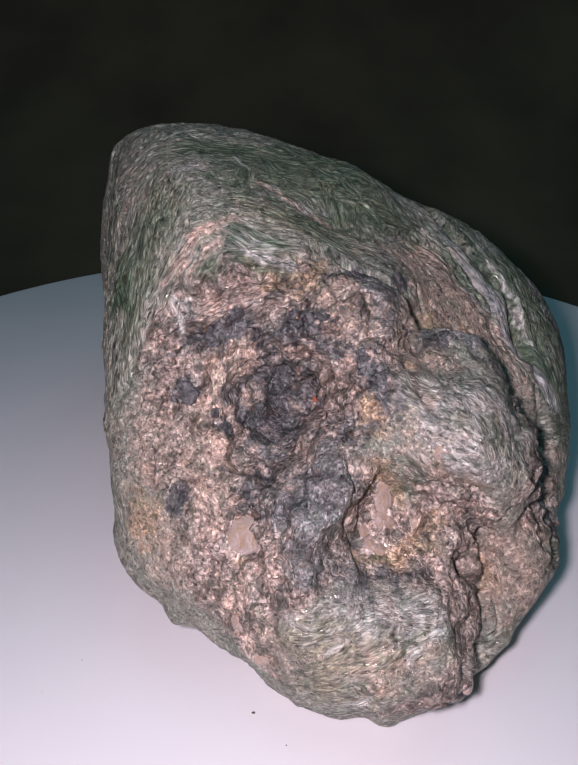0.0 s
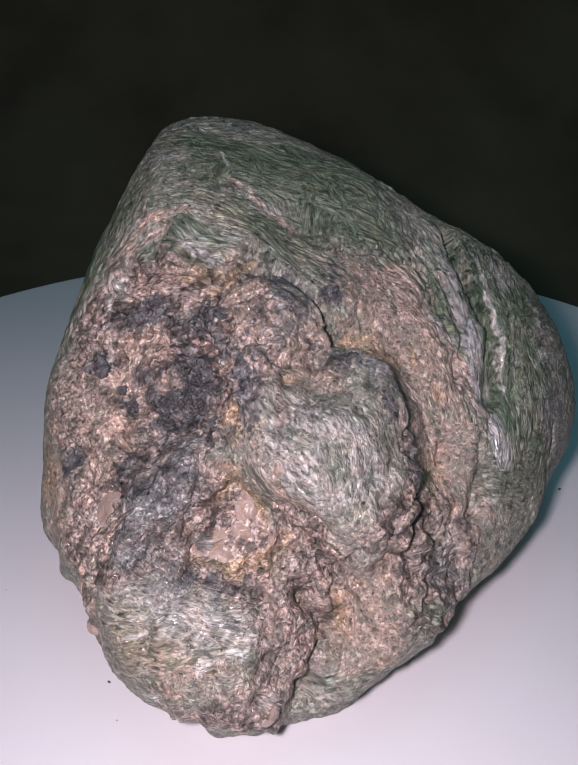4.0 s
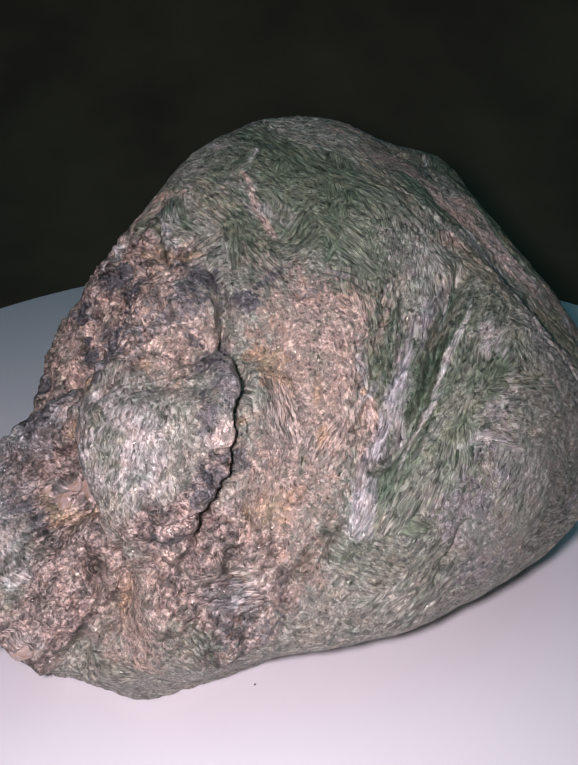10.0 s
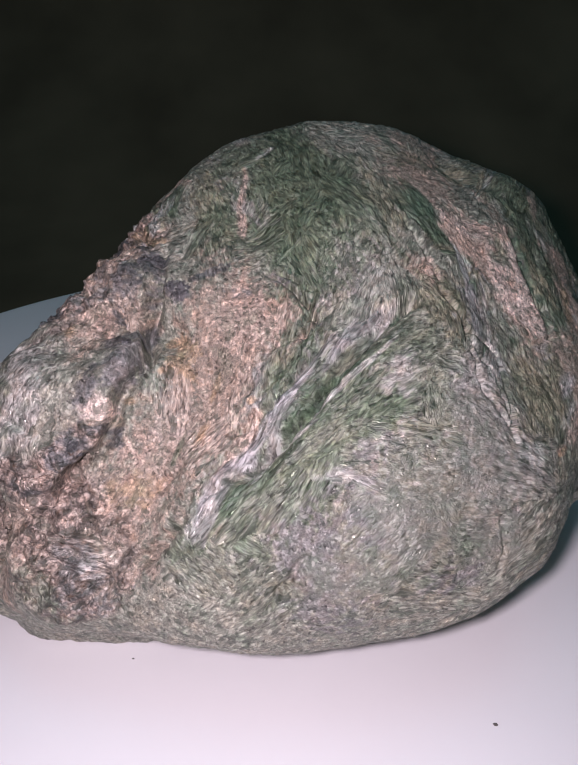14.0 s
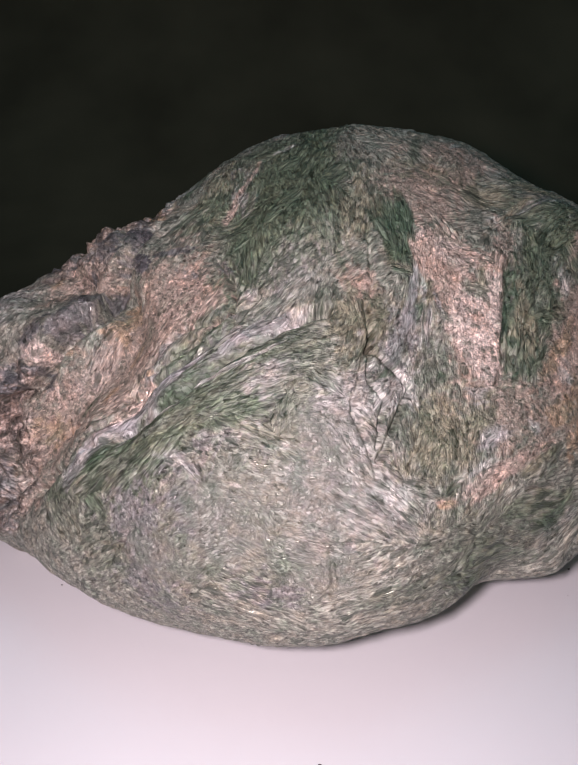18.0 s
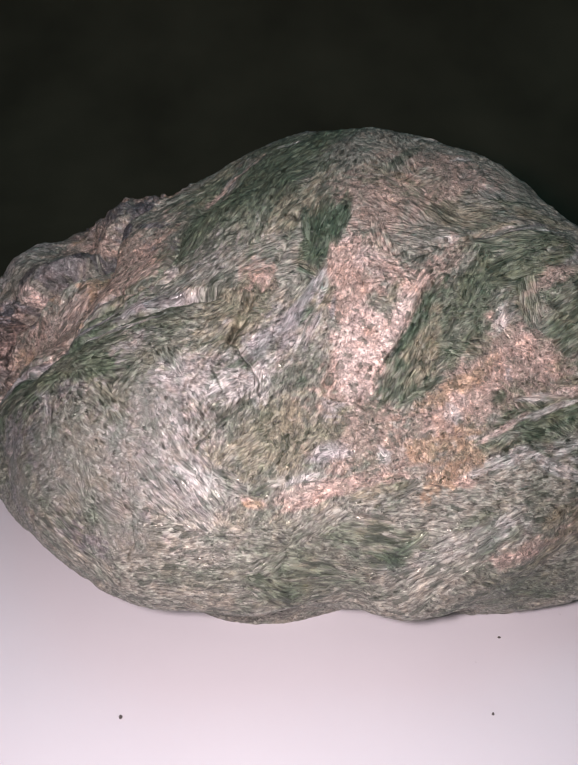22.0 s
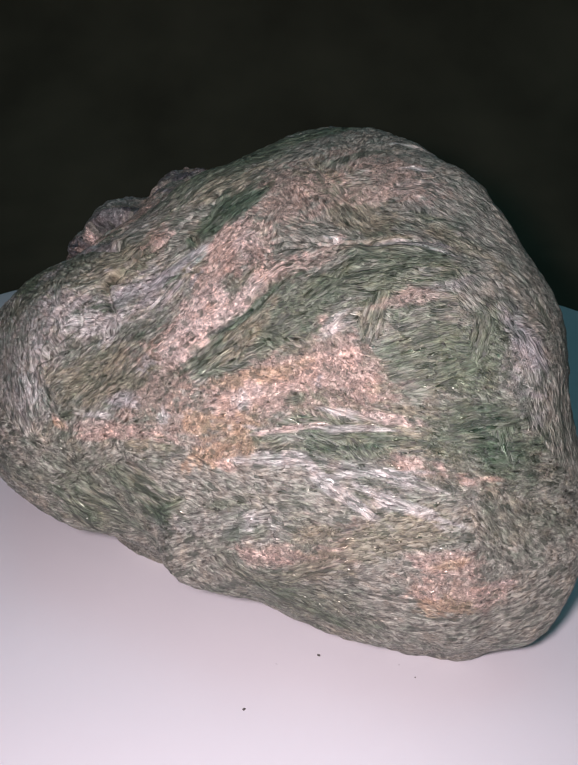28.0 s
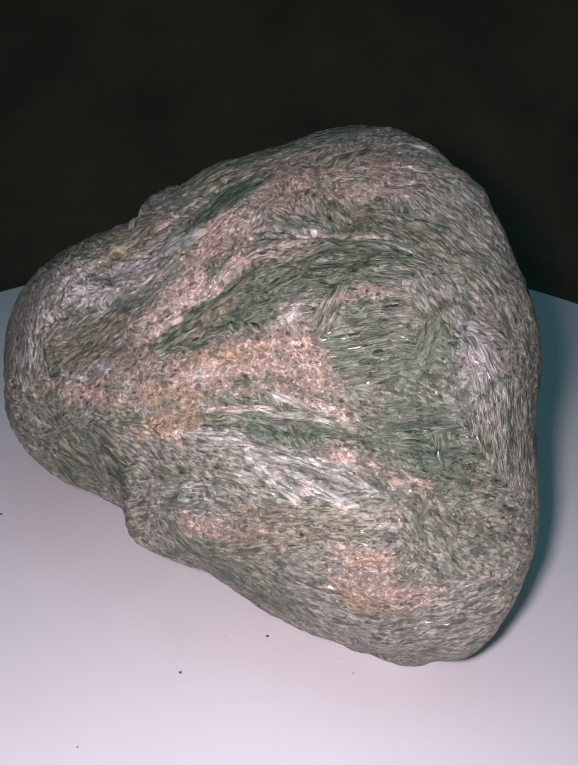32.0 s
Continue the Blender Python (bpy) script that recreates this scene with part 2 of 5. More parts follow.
# ---- the stone ----
FACETS = [  # bearing and rise of each face in degrees, its distance from the core in cm
    (70.3, 62.3, 3.99), (188.0, 72.5, 5.44), (336.0, 71.7, 3.53),
    (114.0, 42.4, 5.46), (256.8, 55.1, 4.89), (58.0, 55.8, 3.81),
    (191.2, 38.2, 5.78), (347.7, 56.7, 3.49), (83.0, 27.8, 4.99),
    (204.7, 29.5, 5.18), (24.5, 76.3, 3.65), (253.0, 11.0, 4.98),
    (263.1, 3.7, 4.96), (51.7, 5.9, 4.82), (181.8, 1.0, 4.71),
    (329.9, 2.9, 4.55), (74.1, -11.2, 5.98), (251.7, -60.2, 3.91),
    (31.6, 30.1, 4.42), (183.5, -19.2, 4.39), (317.2, -39.0, 4.78),
    (17.4, 1.7, 4.80), (195.0, -62.6, 3.74), (358.6, -30.0, 4.60),
    (89.6, -52.0, 5.78), (250.5, -54.2, 4.35), (43.5, -60.6, 3.50),
    (180.6, -57.2, 4.75), (304.0, -62.6, 3.39), (333.8, 35.9, 3.71),
]
SWELLS = [  # bearing, rise, spread in degrees, height in cm
    (96.0, 60.2, 26.8, -0.67), (210.8, 28.0, 13.9, 0.28),
    (311.6, 75.3, 26.6, -0.84), (136.1, 5.1, 22.5, 0.82),
    (241.0, 34.8, 17.2, -0.50), (32.1, -28.0, 12.7, 0.23),
    (142.2, -3.5, 25.1, 0.53), (316.3, -11.5, 32.7, 0.19),
    (121.8, -10.9, 29.1, 0.51), (253.9, -24.9, 27.8, 0.78),
    (328.0, -20.9, 12.6, 0.06), (125.0, 73.0, 34.3, 1.55),
    (271.9, -19.6, 24.2, 2.22), (66.0, -68.3, 15.6, 2.48),
    (278.3, -1.5, 7.6, -1.92), (255.0, 17.8, 7.5, -1.64),
    (284.8, 32.6, 6.9, -0.92), (313.5, 22.0, 9.6, -0.53),
    (127.2, 24.5, 7.0, 0.53), (310.1, 4.7, 9.8, -1.08),
    (304.1, -31.3, 9.5, 0.19), (251.8, -18.6, 7.7, -0.36),
    (229.4, -14.2, 6.9, 0.11), (68.6, -8.5, 7.1, -0.17),
]
KNOBS = [  # smaller knobs and dents, in the same terms
    (295.2, -5.6, 6.0, 0.15), (276.5, -7.3, 6.0, 0.33), (95.1, 0.1, 9.0, 0.56),
    (289.8, -4.4, 6.0, -1.02), (317.2, 7.8, 14.0, 0.35), (305.5, 34.2, 9.0, -0.54),
    (270.4, -18.1, 6.0, -0.18), (259.4, 3.4, 6.0, 0.36), (297.1, 8.5, 9.0, 0.11),
    (288.5, -11.5, 6.0, -1.01), (279.7, -5.8, 6.0, 1.58), (96.2, -16.5, 6.0, -0.21),
    (116.5, 7.0, 6.0, 0.11), (125.1, -8.3, 6.0, -0.22), (135.6, 7.7, 6.0, -0.40),
    (104.8, 39.1, 6.0, 0.18), (333.3, 25.8, 6.0, -0.31), (294.2, -21.6, 6.0, 0.24),
    (356.9, 20.7, 9.0, 0.19), (239.1, 69.7, 6.0, -0.28), (289.4, 38.3, 6.0, -0.47),
    (39.8, 0.4, 9.0, 0.24), (110.3, -2.4, 6.0, 0.36), (65.3, 84.2, 9.0, 0.22),
]
DENTS = [
    (346.1, -24.7, 22.0, -0.04), (272.1, 0.4, 6.0, -0.94), (57.9, 28.1, 9.0, -0.35),
    (294.7, 29.6, 6.0, 0.57), (231.7, 9.5, 6.0, 0.26), (250.0, -0.6, 6.0, -0.25),
    (37.2, -16.6, 6.0, -0.11), (71.2, 39.2, 6.0, -0.17), (65.2, 12.3, 14.0, 0.11),
    (313.4, -16.6, 6.0, -0.12), (339.0, 43.7, 6.0, -0.17), (206.1, 50.4, 6.0, 0.07),
    (145.8, 58.9, 6.0, 0.09), (250.6, 14.0, 6.0, -0.38), (261.2, 14.4, 6.0, 0.80),
    (126.2, 11.5, 6.0, 0.20), (104.9, 13.1, 6.0, -0.15), (222.6, -4.1, 6.0, -0.12),
    (283.2, -22.5, 6.0, 0.08), (30.0, 43.5, 9.0, 0.08), (282.7, 50.9, 6.0, 0.11),
    (100.1, -6.8, 6.0, -0.36), (266.9, 12.5, 6.0, -0.43), (346.6, 11.3, 6.0, 0.10),
]
NICKS = [
    (266.5, -2.3, 6.0, 0.51), (351.0, -8.0, 6.0, -0.11), (7.8, 60.2, 6.0, -0.11),
    (69.1, -15.9, 6.0, -0.14), (80.8, -16.5, 6.0, 0.12), (140.7, 21.6, 6.0, 0.06),
    (219.3, 23.2, 6.0, 0.09), (89.8, -15.9, 6.0, -0.13), (100.3, -20.5, 6.0, 0.14),
    (115.2, -17.5, 6.0, -0.07),
]
CORE = 3.32                      # height of the core above the disc, cm


def ball(n):
    """Directions spread evenly over a ball, as a closed sheet of quads."""
    s = np.tan((np.arange(n + 1) / n * 2 - 1) * math.pi / 4)
    a, b = np.meshgrid(s, s, indexing="ij")
    one = np.ones_like(a)
    sides = [(one, a, b), (-one, b, a), (b, one, a), (a, -one, b), (a, b, one), (b, a, -one)]
    pts = np.concatenate([np.stack(q, -1).reshape(-1, 3) for q in sides])
    i = np.arange((n + 1) ** 2).reshape(n + 1, n + 1)
    quad = np.stack([i[:-1, :-1], i[1:, :-1], i[1:, 1:], i[:-1, 1:]], -1).reshape(-1, 4)
    quads = np.concatenate([quad + k * (n + 1) ** 2 for k in range(6)])
    key = np.round(pts * 1e6).astype(np.int64)
    _, first, back = np.unique(key, axis=0, return_index=True, return_inverse=True)
    pts = pts[first]
    return pts / np.linalg.norm(pts, axis=1)[:, None], back.reshape(-1)[quads]


def hull(d):
    """The worn block: broad faces that meet in rounded edges, with swells and hollows."""
    f = np.array(FACETS)
    r = ((np.maximum(d @ bearing(f[:, 0], f[:, 1]).T, 0) / f[:, 2]) ** 16).sum(1) ** (-1 / 16)
    s = np.array(SWELLS + KNOBS + DENTS + NICKS)
    return r + (np.exp((d @ bearing(s[:, 0], s[:, 1]).T - 1) / np.radians(s[:, 2]) ** 2) * s[:, 3]).sum(1)


KINDS = {  # base colour, how needle-like the grain is, how far the grain is drawn out, how fine it is
    "grey": ((0.272, 0.258, 0.236), 0.6, 0.52, 1.35), "slate": ((0.185, 0.177, 0.170), 0.4, 0.35, 1.2), "tan": ((0.300, 0.238, 0.192), 0.45, 0.30, 1.1), "pink": ((0.40, 0.305, 0.250), 0.55, 0.45, 1.2),
    "blush": ((0.53, 0.43, 0.375), 0.35, 0.30, 1.0), "ochre": ((0.33, 0.240, 0.158), 0.3, 0.30, 1.0), "olive": ((0.185, 0.177, 0.122), 0.7, 0.66, 1.3), "green": ((0.098, 0.122, 0.078), 0.9, 0.78, 1.3),
    # white: pale needles, with some of the glint put into the colour
    "deep": ((0.056, 0.086, 0.052), 0.9, 0.80, 1.3), "dark": ((0.080, 0.080, 0.082), 0.1, 0.30, 1.0), "white": ((0.50, 0.485, 0.45), 1.0, 0.86, 1.5), "lilac": ((0.30, 0.285, 0.29), 0.7, 0.80, 1.3),
    "moss": ((0.148, 0.158, 0.118), 0.6, 0.58, 1.35), "fibre": (None, 0.8, 0.68, 1.5), "mica": ((0.33, 0.325, 0.305), 0.7, 0.72, 1.5), "broken": (None, 0.1, 0.5, 1.0), "whole": (None, 0.1, 0.5, 1.0),
    "worn": ((0.180, 0.186, 0.152), 0.42, 0.5, 1.7)}
ZONES, CUTS, LEDGE, HOLLOWS = [], [], [], []


def lay(kind, rows):
    """Zones of one mineral: centre, half length as a vector, half width, all in cm from the core."""
    ZONES.extend((kind, np.array(r[:3]), np.array(r[3:6]), r[6]) for r in rows)


def cut(width, depth, line):
    CUTS.append((width, depth, np.array(line)))


def ledge(line):
    LEDGE.append(np.array(line))


lay("grey", [
    (4.19, 1.36, 1.33, -0.27, 1.80, -0.33, 1.21), (3.92, 0.32, 1.74, 0.20, 0.98, -0.08, 0.67), (3.05, 1.94, 2.31, -0.77, 0.97, 0.09, 0.51),
    (0.72, 0.38, 3.67, -0.81, 0.50, 0.70, 0.67), (4.55, 1.46, 0.31, -0.16, 0.71, -0.36, 0.76), (3.41, 2.13, 1.89, 0.14, 1.25, -0.82, 0.54),
    (1.43, 2.62, 2.60, -0.88, 0.14, 0.33, 0.70), (1.64, -5.19, 1.81, 0.56, -0.40, -0.48, 0.61), (2.66, -1.54, 1.62, 1.04, -0.93, -1.11, 0.21),
])
lay("slate", [
    (-0.91, -5.87, 0.91, 0.39, 0.64, 0.45, 0.46), (-1.01, -6.50, 0.48, -0.10, -0.38, -0.32, 0.37), (-2.23, -1.42, 4.41, 1.15, -0.05, -0.38, 0.40),
    (0.23, -3.68, 2.77, -0.17, -0.66, -0.04, 0.48), (4.45, -0.67, 0.76, 0.18, -0.91, -0.93, 0.69), (-1.20, -5.91, 0.76, -0.20, 0.65, 0.15, 0.48),
    (1.96, -0.55, 2.60, -0.32, 0.35, 0.35, 0.36), (3.55, -4.15, -0.87, 0.11, 0.60, 0.22, 0.47), (4.74, -0.50, -0.21, 0.17, 0.68, 0.18, 0.88),
    (-4.38, 6.20, 2.38, -0.07, 0.60, -0.93, 0.39),
])
lay("moss", [
    (4.56, 0.48, 0.96, -0.29, 0.86, 0.58, 1.46), (4.53, -1.27, -0.06, 0.03, 0.58, 0.54, 0.66), (-0.97, -0.51, 4.19, 2.40, 1.34, -0.50, 1.38),
    (3.38, -0.36, 1.97, -0.52, 1.95, 1.08, 0.96), (-3.69, -1.97, 3.92, -0.28, -1.12, -1.16, 0.70), (-1.34, -0.64, 4.30, 3.35, 1.00, -0.77, 0.79),
    (2.41, -1.53, 1.96, 1.27, -0.33, -1.17, 0.76), (-0.70, -0.49, 4.08, -0.18, 1.53, 0.73, 1.15), (2.50, 0.88, 2.77, -0.43, 1.11, 0.39, 0.86),
    (-3.90, 6.08, 2.57, -0.75, 0.29, -0.30, 1.06), (-4.37, 6.83, 1.32, -0.70, -0.01, -0.11, 0.84), (2.02, 3.71, 1.65, 1.27, 0.39, -0.96, 1.26),
    (-1.16, 4.52, 2.96, -1.74, 0.26, 0.63, 0.64), (-2.77, 4.78, 3.41, -0.80, 0.50, -0.01, 0.74),
])
lay("tan", [
    (-3.73, -4.70, 1.00, -0.08, 0.52, 0.83, 0.62), (-2.71, -5.04, 0.66, 0.18, -0.56, -0.71, 0.60), (-3.41, -5.54, -0.65, 0.33, -0.42, -0.50, 0.49),
    (-0.51, -3.67, 3.10, -0.50, 0.42, 0.19, 0.40), (1.25, -1.55, 2.78, 0.49, -0.77, -0.57, 0.46), (2.35, -5.40, -0.92, 0.11, -0.22, -1.05, 0.54),
    (-1.50, -7.09, -1.20, 1.18, -0.33, 0.64, 0.60), (1.00, -5.66, 1.29, 0.79, -0.17, -0.58, 0.45), (1.52, -1.98, 2.25, 1.33, -0.20, -1.41, 0.78),
    (2.15, -5.37, -0.89, 1.24, 0.44, 0.11, 0.64), (0.48, -3.38, 2.49, -0.26, 0.08, 0.42, 0.48), (1.96, -1.90, 1.88, -0.97, 0.55, 1.18, 0.86),
    (3.23, -3.49, -0.08, -0.41, 0.75, 0.78, 0.63), (0.71, -3.98, 2.28, -0.54, 0.42, 0.28, 0.50),
])
lay("tan", [
    (1.76, -1.12, 2.58, -0.56, 0.54, 0.48, 0.59), (2.41, -2.94, 1.09, 0.51, -0.78, -0.79, 0.64), (1.44, 4.53, 1.57, -0.90, 0.93, -0.10, 0.46),
    (1.06, 1.82, 3.31, 0.33, 0.41, -0.29, 0.32), (-3.24, 2.28, 4.60, -0.82, 0.88, -0.26, 0.54), (-1.43, 2.48, 4.10, 0.60, -0.01, -0.20, 0.51),
    (-1.60, 5.42, 2.28, -0.48, 0.44, -0.28, 0.55), (1.19, 4.05, 2.00, -0.50, 0.63, -0.01, 0.38), (-1.91, 2.10, 4.42, -0.83, 0.79, -0.07, 0.54),
    (-1.04, 5.30, 2.15, -0.99, 0.51, -0.10, 0.55), (-0.83, 6.86, 0.00, -0.87, 0.19, 0.27, 0.47), (-2.94, 7.68, -0.66, -0.79, 0.17, -0.04, 0.39),
    (-0.34, 5.20, 1.96, -1.00, 0.28, 0.18, 0.49), (0.00, 5.68, 1.34, -0.61, 0.06, 0.26, 0.37),
])
lay("pink", [
    (-2.69, -2.45, 3.92, 0.83, 0.15, 0.18, 0.11), (-3.21, -2.76, 3.48, -0.49, -0.36, -0.58, 0.12), (-2.70, -4.03, 2.11, -0.17, 0.11, 0.21, 0.24),
    (-2.61, -5.40, 0.22, 0.19, -0.24, -0.25, 0.31), (2.44, -2.01, 1.52, 0.29, -0.22, -0.31, 0.23), (-2.41, -4.04, 2.02, -0.01, -0.41, -0.94, 0.57),
    (-2.60, -2.70, 3.70, 0.52, 0.46, 0.45, 0.12), (1.43, -1.37, 2.72, 0.81, -0.09, -0.49, 0.38), (2.70, -3.32, 0.56, 0.36, -0.39, -0.62, 0.40),
    (2.44, -2.41, 1.25, 0.43, -0.39, -0.48, 0.29), (1.31, -1.26, 2.81, -0.66, -0.22, 0.31, 0.49), (0.57, -4.09, 2.38, -0.25, 0.30, 0.18, 0.29),
    (0.75, 3.52, 2.47, 0.45, 0.13, -0.35, 0.29), (-0.10, 2.99, 3.31, 0.30, 0.29, -0.30, 0.33),
])
lay("pink", [
    (-0.17, 3.03, 3.33, 0.79, 0.58, -0.70, 0.49), (-0.46, 5.06, 2.13, -0.71, 0.17, 0.17, 0.33), (1.01, 1.81, 3.33, 0.15, 0.16, -0.12, 0.20),
    (2.95, 3.77, 0.92, -0.14, 0.19, -0.08, 0.10), (2.11, 4.40, 1.14, -0.47, 0.43, 0.02, 0.14), (-0.65, 3.07, 3.55, -0.23, 0.67, -0.16, 0.35),
    (-0.38, 2.83, 3.53, -0.48, 0.03, 0.21, 0.37), (-0.80, 3.63, 3.40, -0.09, 0.31, -0.09, 0.28), (-1.68, 5.27, 2.51, -0.49, 0.60, -0.41, 0.36),
    (-0.05, 5.18, 1.85, -0.69, 0.13, 0.21, 0.38), (1.74, 4.71, 1.16, 1.22, -0.86, -0.16, 0.10), (-0.90, 3.92, 3.30, 1.77, 0.49, -1.04, 0.24),
    (-1.16, 5.37, 2.13, -0.91, 0.38, -0.02, 0.35),
])
lay("pink", [
    (-2.39, 5.89, 2.11, -0.22, 0.04, 0.09, 0.23), (2.20, 4.40, 1.03, -0.57, 0.43, 0.13, 0.12), (-0.48, 2.72, 3.62, -0.41, -0.01, 0.19, 0.30),
    (-2.74, 7.53, -0.13, -0.77, 0.23, -0.17, 0.19), (-3.04, 7.70, -0.74, -0.79, 0.14, -0.06, 0.20), (-2.69, 6.71, 1.13, -0.95, 0.44, -0.19, 0.15),
    (-0.02, 6.60, -0.20, -0.38, 0.20, 0.00, 0.20), (-0.66, 5.26, 2.03, -0.81, 0.17, 0.17, 0.29), (-2.08, 5.63, 2.28, -0.48, 0.34, -0.18, 0.32),
    (-2.73, 7.55, -0.20, -0.68, 0.11, 0.20, 0.20), (-3.45, 7.72, -0.63, -0.61, 0.00, -0.00, 0.14), (2.03, 4.53, 1.07, -0.76, 0.44, 0.33, 0.12),
    (-0.48, 2.72, 3.62, -0.41, -0.01, 0.19, 0.29), (-2.13, 2.27, 4.41, -0.52, -0.12, 0.19, 0.27),
])
lay("blush", [
    (0.45, 3.52, 2.68, 0.56, 0.34, -0.54, 0.38), (-0.58, 3.03, 3.53, 0.02, 0.43, -0.18, 0.25), (0.50, 3.78, 2.52, -0.65, -0.13, 0.44, 0.35),
    (-0.46, 2.56, 3.69, 0.15, 0.25, -0.18, 0.21), (0.48, 3.85, 2.50, -0.56, -0.23, 0.44, 0.28), (0.11, 3.50, 2.92, -0.30, -0.00, 0.20, 0.24),
    (0.57, 3.95, 2.39, -0.51, -0.21, 0.39, 0.26), (-3.45, 7.72, -0.63, -0.42, 0.00, -0.00, 0.08),
])
lay("ochre", [
    (-1.20, -3.14, 3.32, 0.61, 0.16, 0.06, 0.33), (-3.80, -5.11, -0.30, 0.02, 0.22, 0.57, 0.37), (-0.01, -5.16, 1.84, 0.21, -0.30, -0.26, 0.23),
    (0.18, -6.00, -0.18, 0.54, 0.29, -0.04, 0.27), (1.06, -2.37, 2.19, 0.14, -0.13, -0.18, 0.20), (0.64, -4.42, 2.32, 0.13, -0.05, -0.07, 0.17),
    (0.62, -5.81, -0.12, 0.48, 0.31, 0.21, 0.28), (1.35, -2.46, 2.13, 0.37, -0.34, -0.15, 0.22), (2.24, -2.04, 1.59, -0.58, 0.54, 0.76, 0.13),
    (2.78, -3.33, 0.44, -0.04, 0.39, 0.15, 0.24), (-0.02, 5.54, 1.50, 0.14, 0.28, -0.34, 0.30), (0.49, 5.58, 1.14, -0.57, 0.08, 0.35, 0.25),
    (-2.85, 7.66, -0.87, -0.48, 0.13, 0.13, 0.28),
])
lay("olive", [
    (1.41, 1.90, 3.13, 0.42, 0.30, -0.29, 0.39), (2.29, 3.62, 1.54, 0.08, 0.38, -0.23, 0.33), (-2.58, 3.12, 4.13, -0.37, 0.82, -0.29, 0.46),
    (2.52, 3.54, 1.47, -0.42, 0.08, 0.18, 0.34), (-1.64, 6.17, 1.32, -0.55, 0.62, -0.52, 0.55), (0.45, 2.67, 3.19, -0.38, 0.02, 0.21, 0.32),
    (-0.69, 4.59, 2.64, -0.55, 0.45, -0.07, 0.32), (2.37, 3.39, 1.62, -0.87, 0.13, 0.34, 0.38), (-2.34, 7.17, 0.39, -0.88, 0.12, 0.20, 0.31),
    (-0.70, 6.78, -0.55, -0.96, 0.35, 0.43, 0.29), (1.66, 1.96, 3.00, -0.75, 0.08, 0.27, 0.48), (-1.61, -2.89, 3.50, 0.25, 0.12, 0.05, 0.25),
    (-1.27, -1.82, 3.86, 1.12, 0.32, -0.45, 0.36),
])
lay("green", [
    (-0.69, 0.29, 4.33, 1.76, 0.94, -0.46, 0.68), (4.07, -0.58, 1.35, 0.47, -0.51, -0.73, 0.47), (-0.93, -0.43, 4.21, 1.00, 0.41, -0.23, 0.91),
    (-2.20, -1.05, 4.51, 0.02, 0.85, 0.22, 0.56), (3.18, 0.03, 2.18, 0.86, -0.95, -0.73, 0.49), (-1.12, -0.01, 4.40, 1.79, 0.21, -0.49, 0.58),
    (-4.90, -0.30, 3.30, 0.20, -1.70, -0.90, 0.24),
])
lay("green", [
    (-4.08, -2.50, 3.04, 0.12, 1.18, 1.14, 0.48), (-1.64, -0.18, 4.53, 2.25, 0.14, -0.57, 0.52), (1.89, -0.82, 2.55, 1.62, -0.55, -1.11, 0.53),
    (-2.70, -3.00, 3.40, -0.19, -0.15, -0.18, 0.22), (-2.01, -2.52, 3.81, 0.59, -0.16, -0.21, 0.20), (-3.30, -0.41, 4.80, 0.73, 0.11, 0.05, 0.20),
    (-0.61, -0.03, 4.24, 1.30, -0.67, -0.61, 0.84), (-1.56, -0.63, 4.40, 0.95, -0.81, -0.60, 0.46), (3.22, -0.05, 2.14, -0.47, 1.44, 0.69, 0.53),
    (-1.81, -2.78, 3.60, 0.50, 0.10, 0.00, 0.29), (-1.08, -0.81, 4.09, -1.24, -0.08, 0.59, 0.63), (-0.25, -0.24, 4.03, -0.84, 0.51, 0.55, 0.48),
    (3.16, 1.07, 2.37, -0.33, 0.90, 0.30, 0.38),
])
lay("green", [
    (-0.84, -1.85, 3.66, -0.79, 0.35, 0.37, 0.35), (4.16, -1.13, 0.95, -0.15, 0.37, 0.44, 0.44), (-0.39, 1.94, 3.93, 0.84, 0.33, -0.48, 0.30),
    (-0.09, 4.29, 2.54, -0.93, -0.20, 0.65, 0.34), (3.68, -1.26, 1.28, -0.27, 0.76, 0.63, 0.18), (1.39, 5.35, -0.18, -0.15, 0.16, -0.17, 0.29),
    (-2.86, 4.16, 3.73, -0.95, 0.68, -0.07, 0.41), (-0.45, 1.81, 4.00, 0.61, 0.41, -0.40, 0.30), (-2.97, 4.91, 3.41, -0.76, 0.38, 0.03, 0.41),
    (2.74, 4.21, -0.91, -0.50, 0.19, -0.42, 0.20), (-1.51, 6.45, 0.99, -0.59, 0.22, -0.09, 0.40), (-0.92, 4.65, 2.72, 0.71, 0.01, -0.39, 0.24),
    (1.39, 5.35, -0.08, -0.16, 0.16, -0.07, 0.26),
])
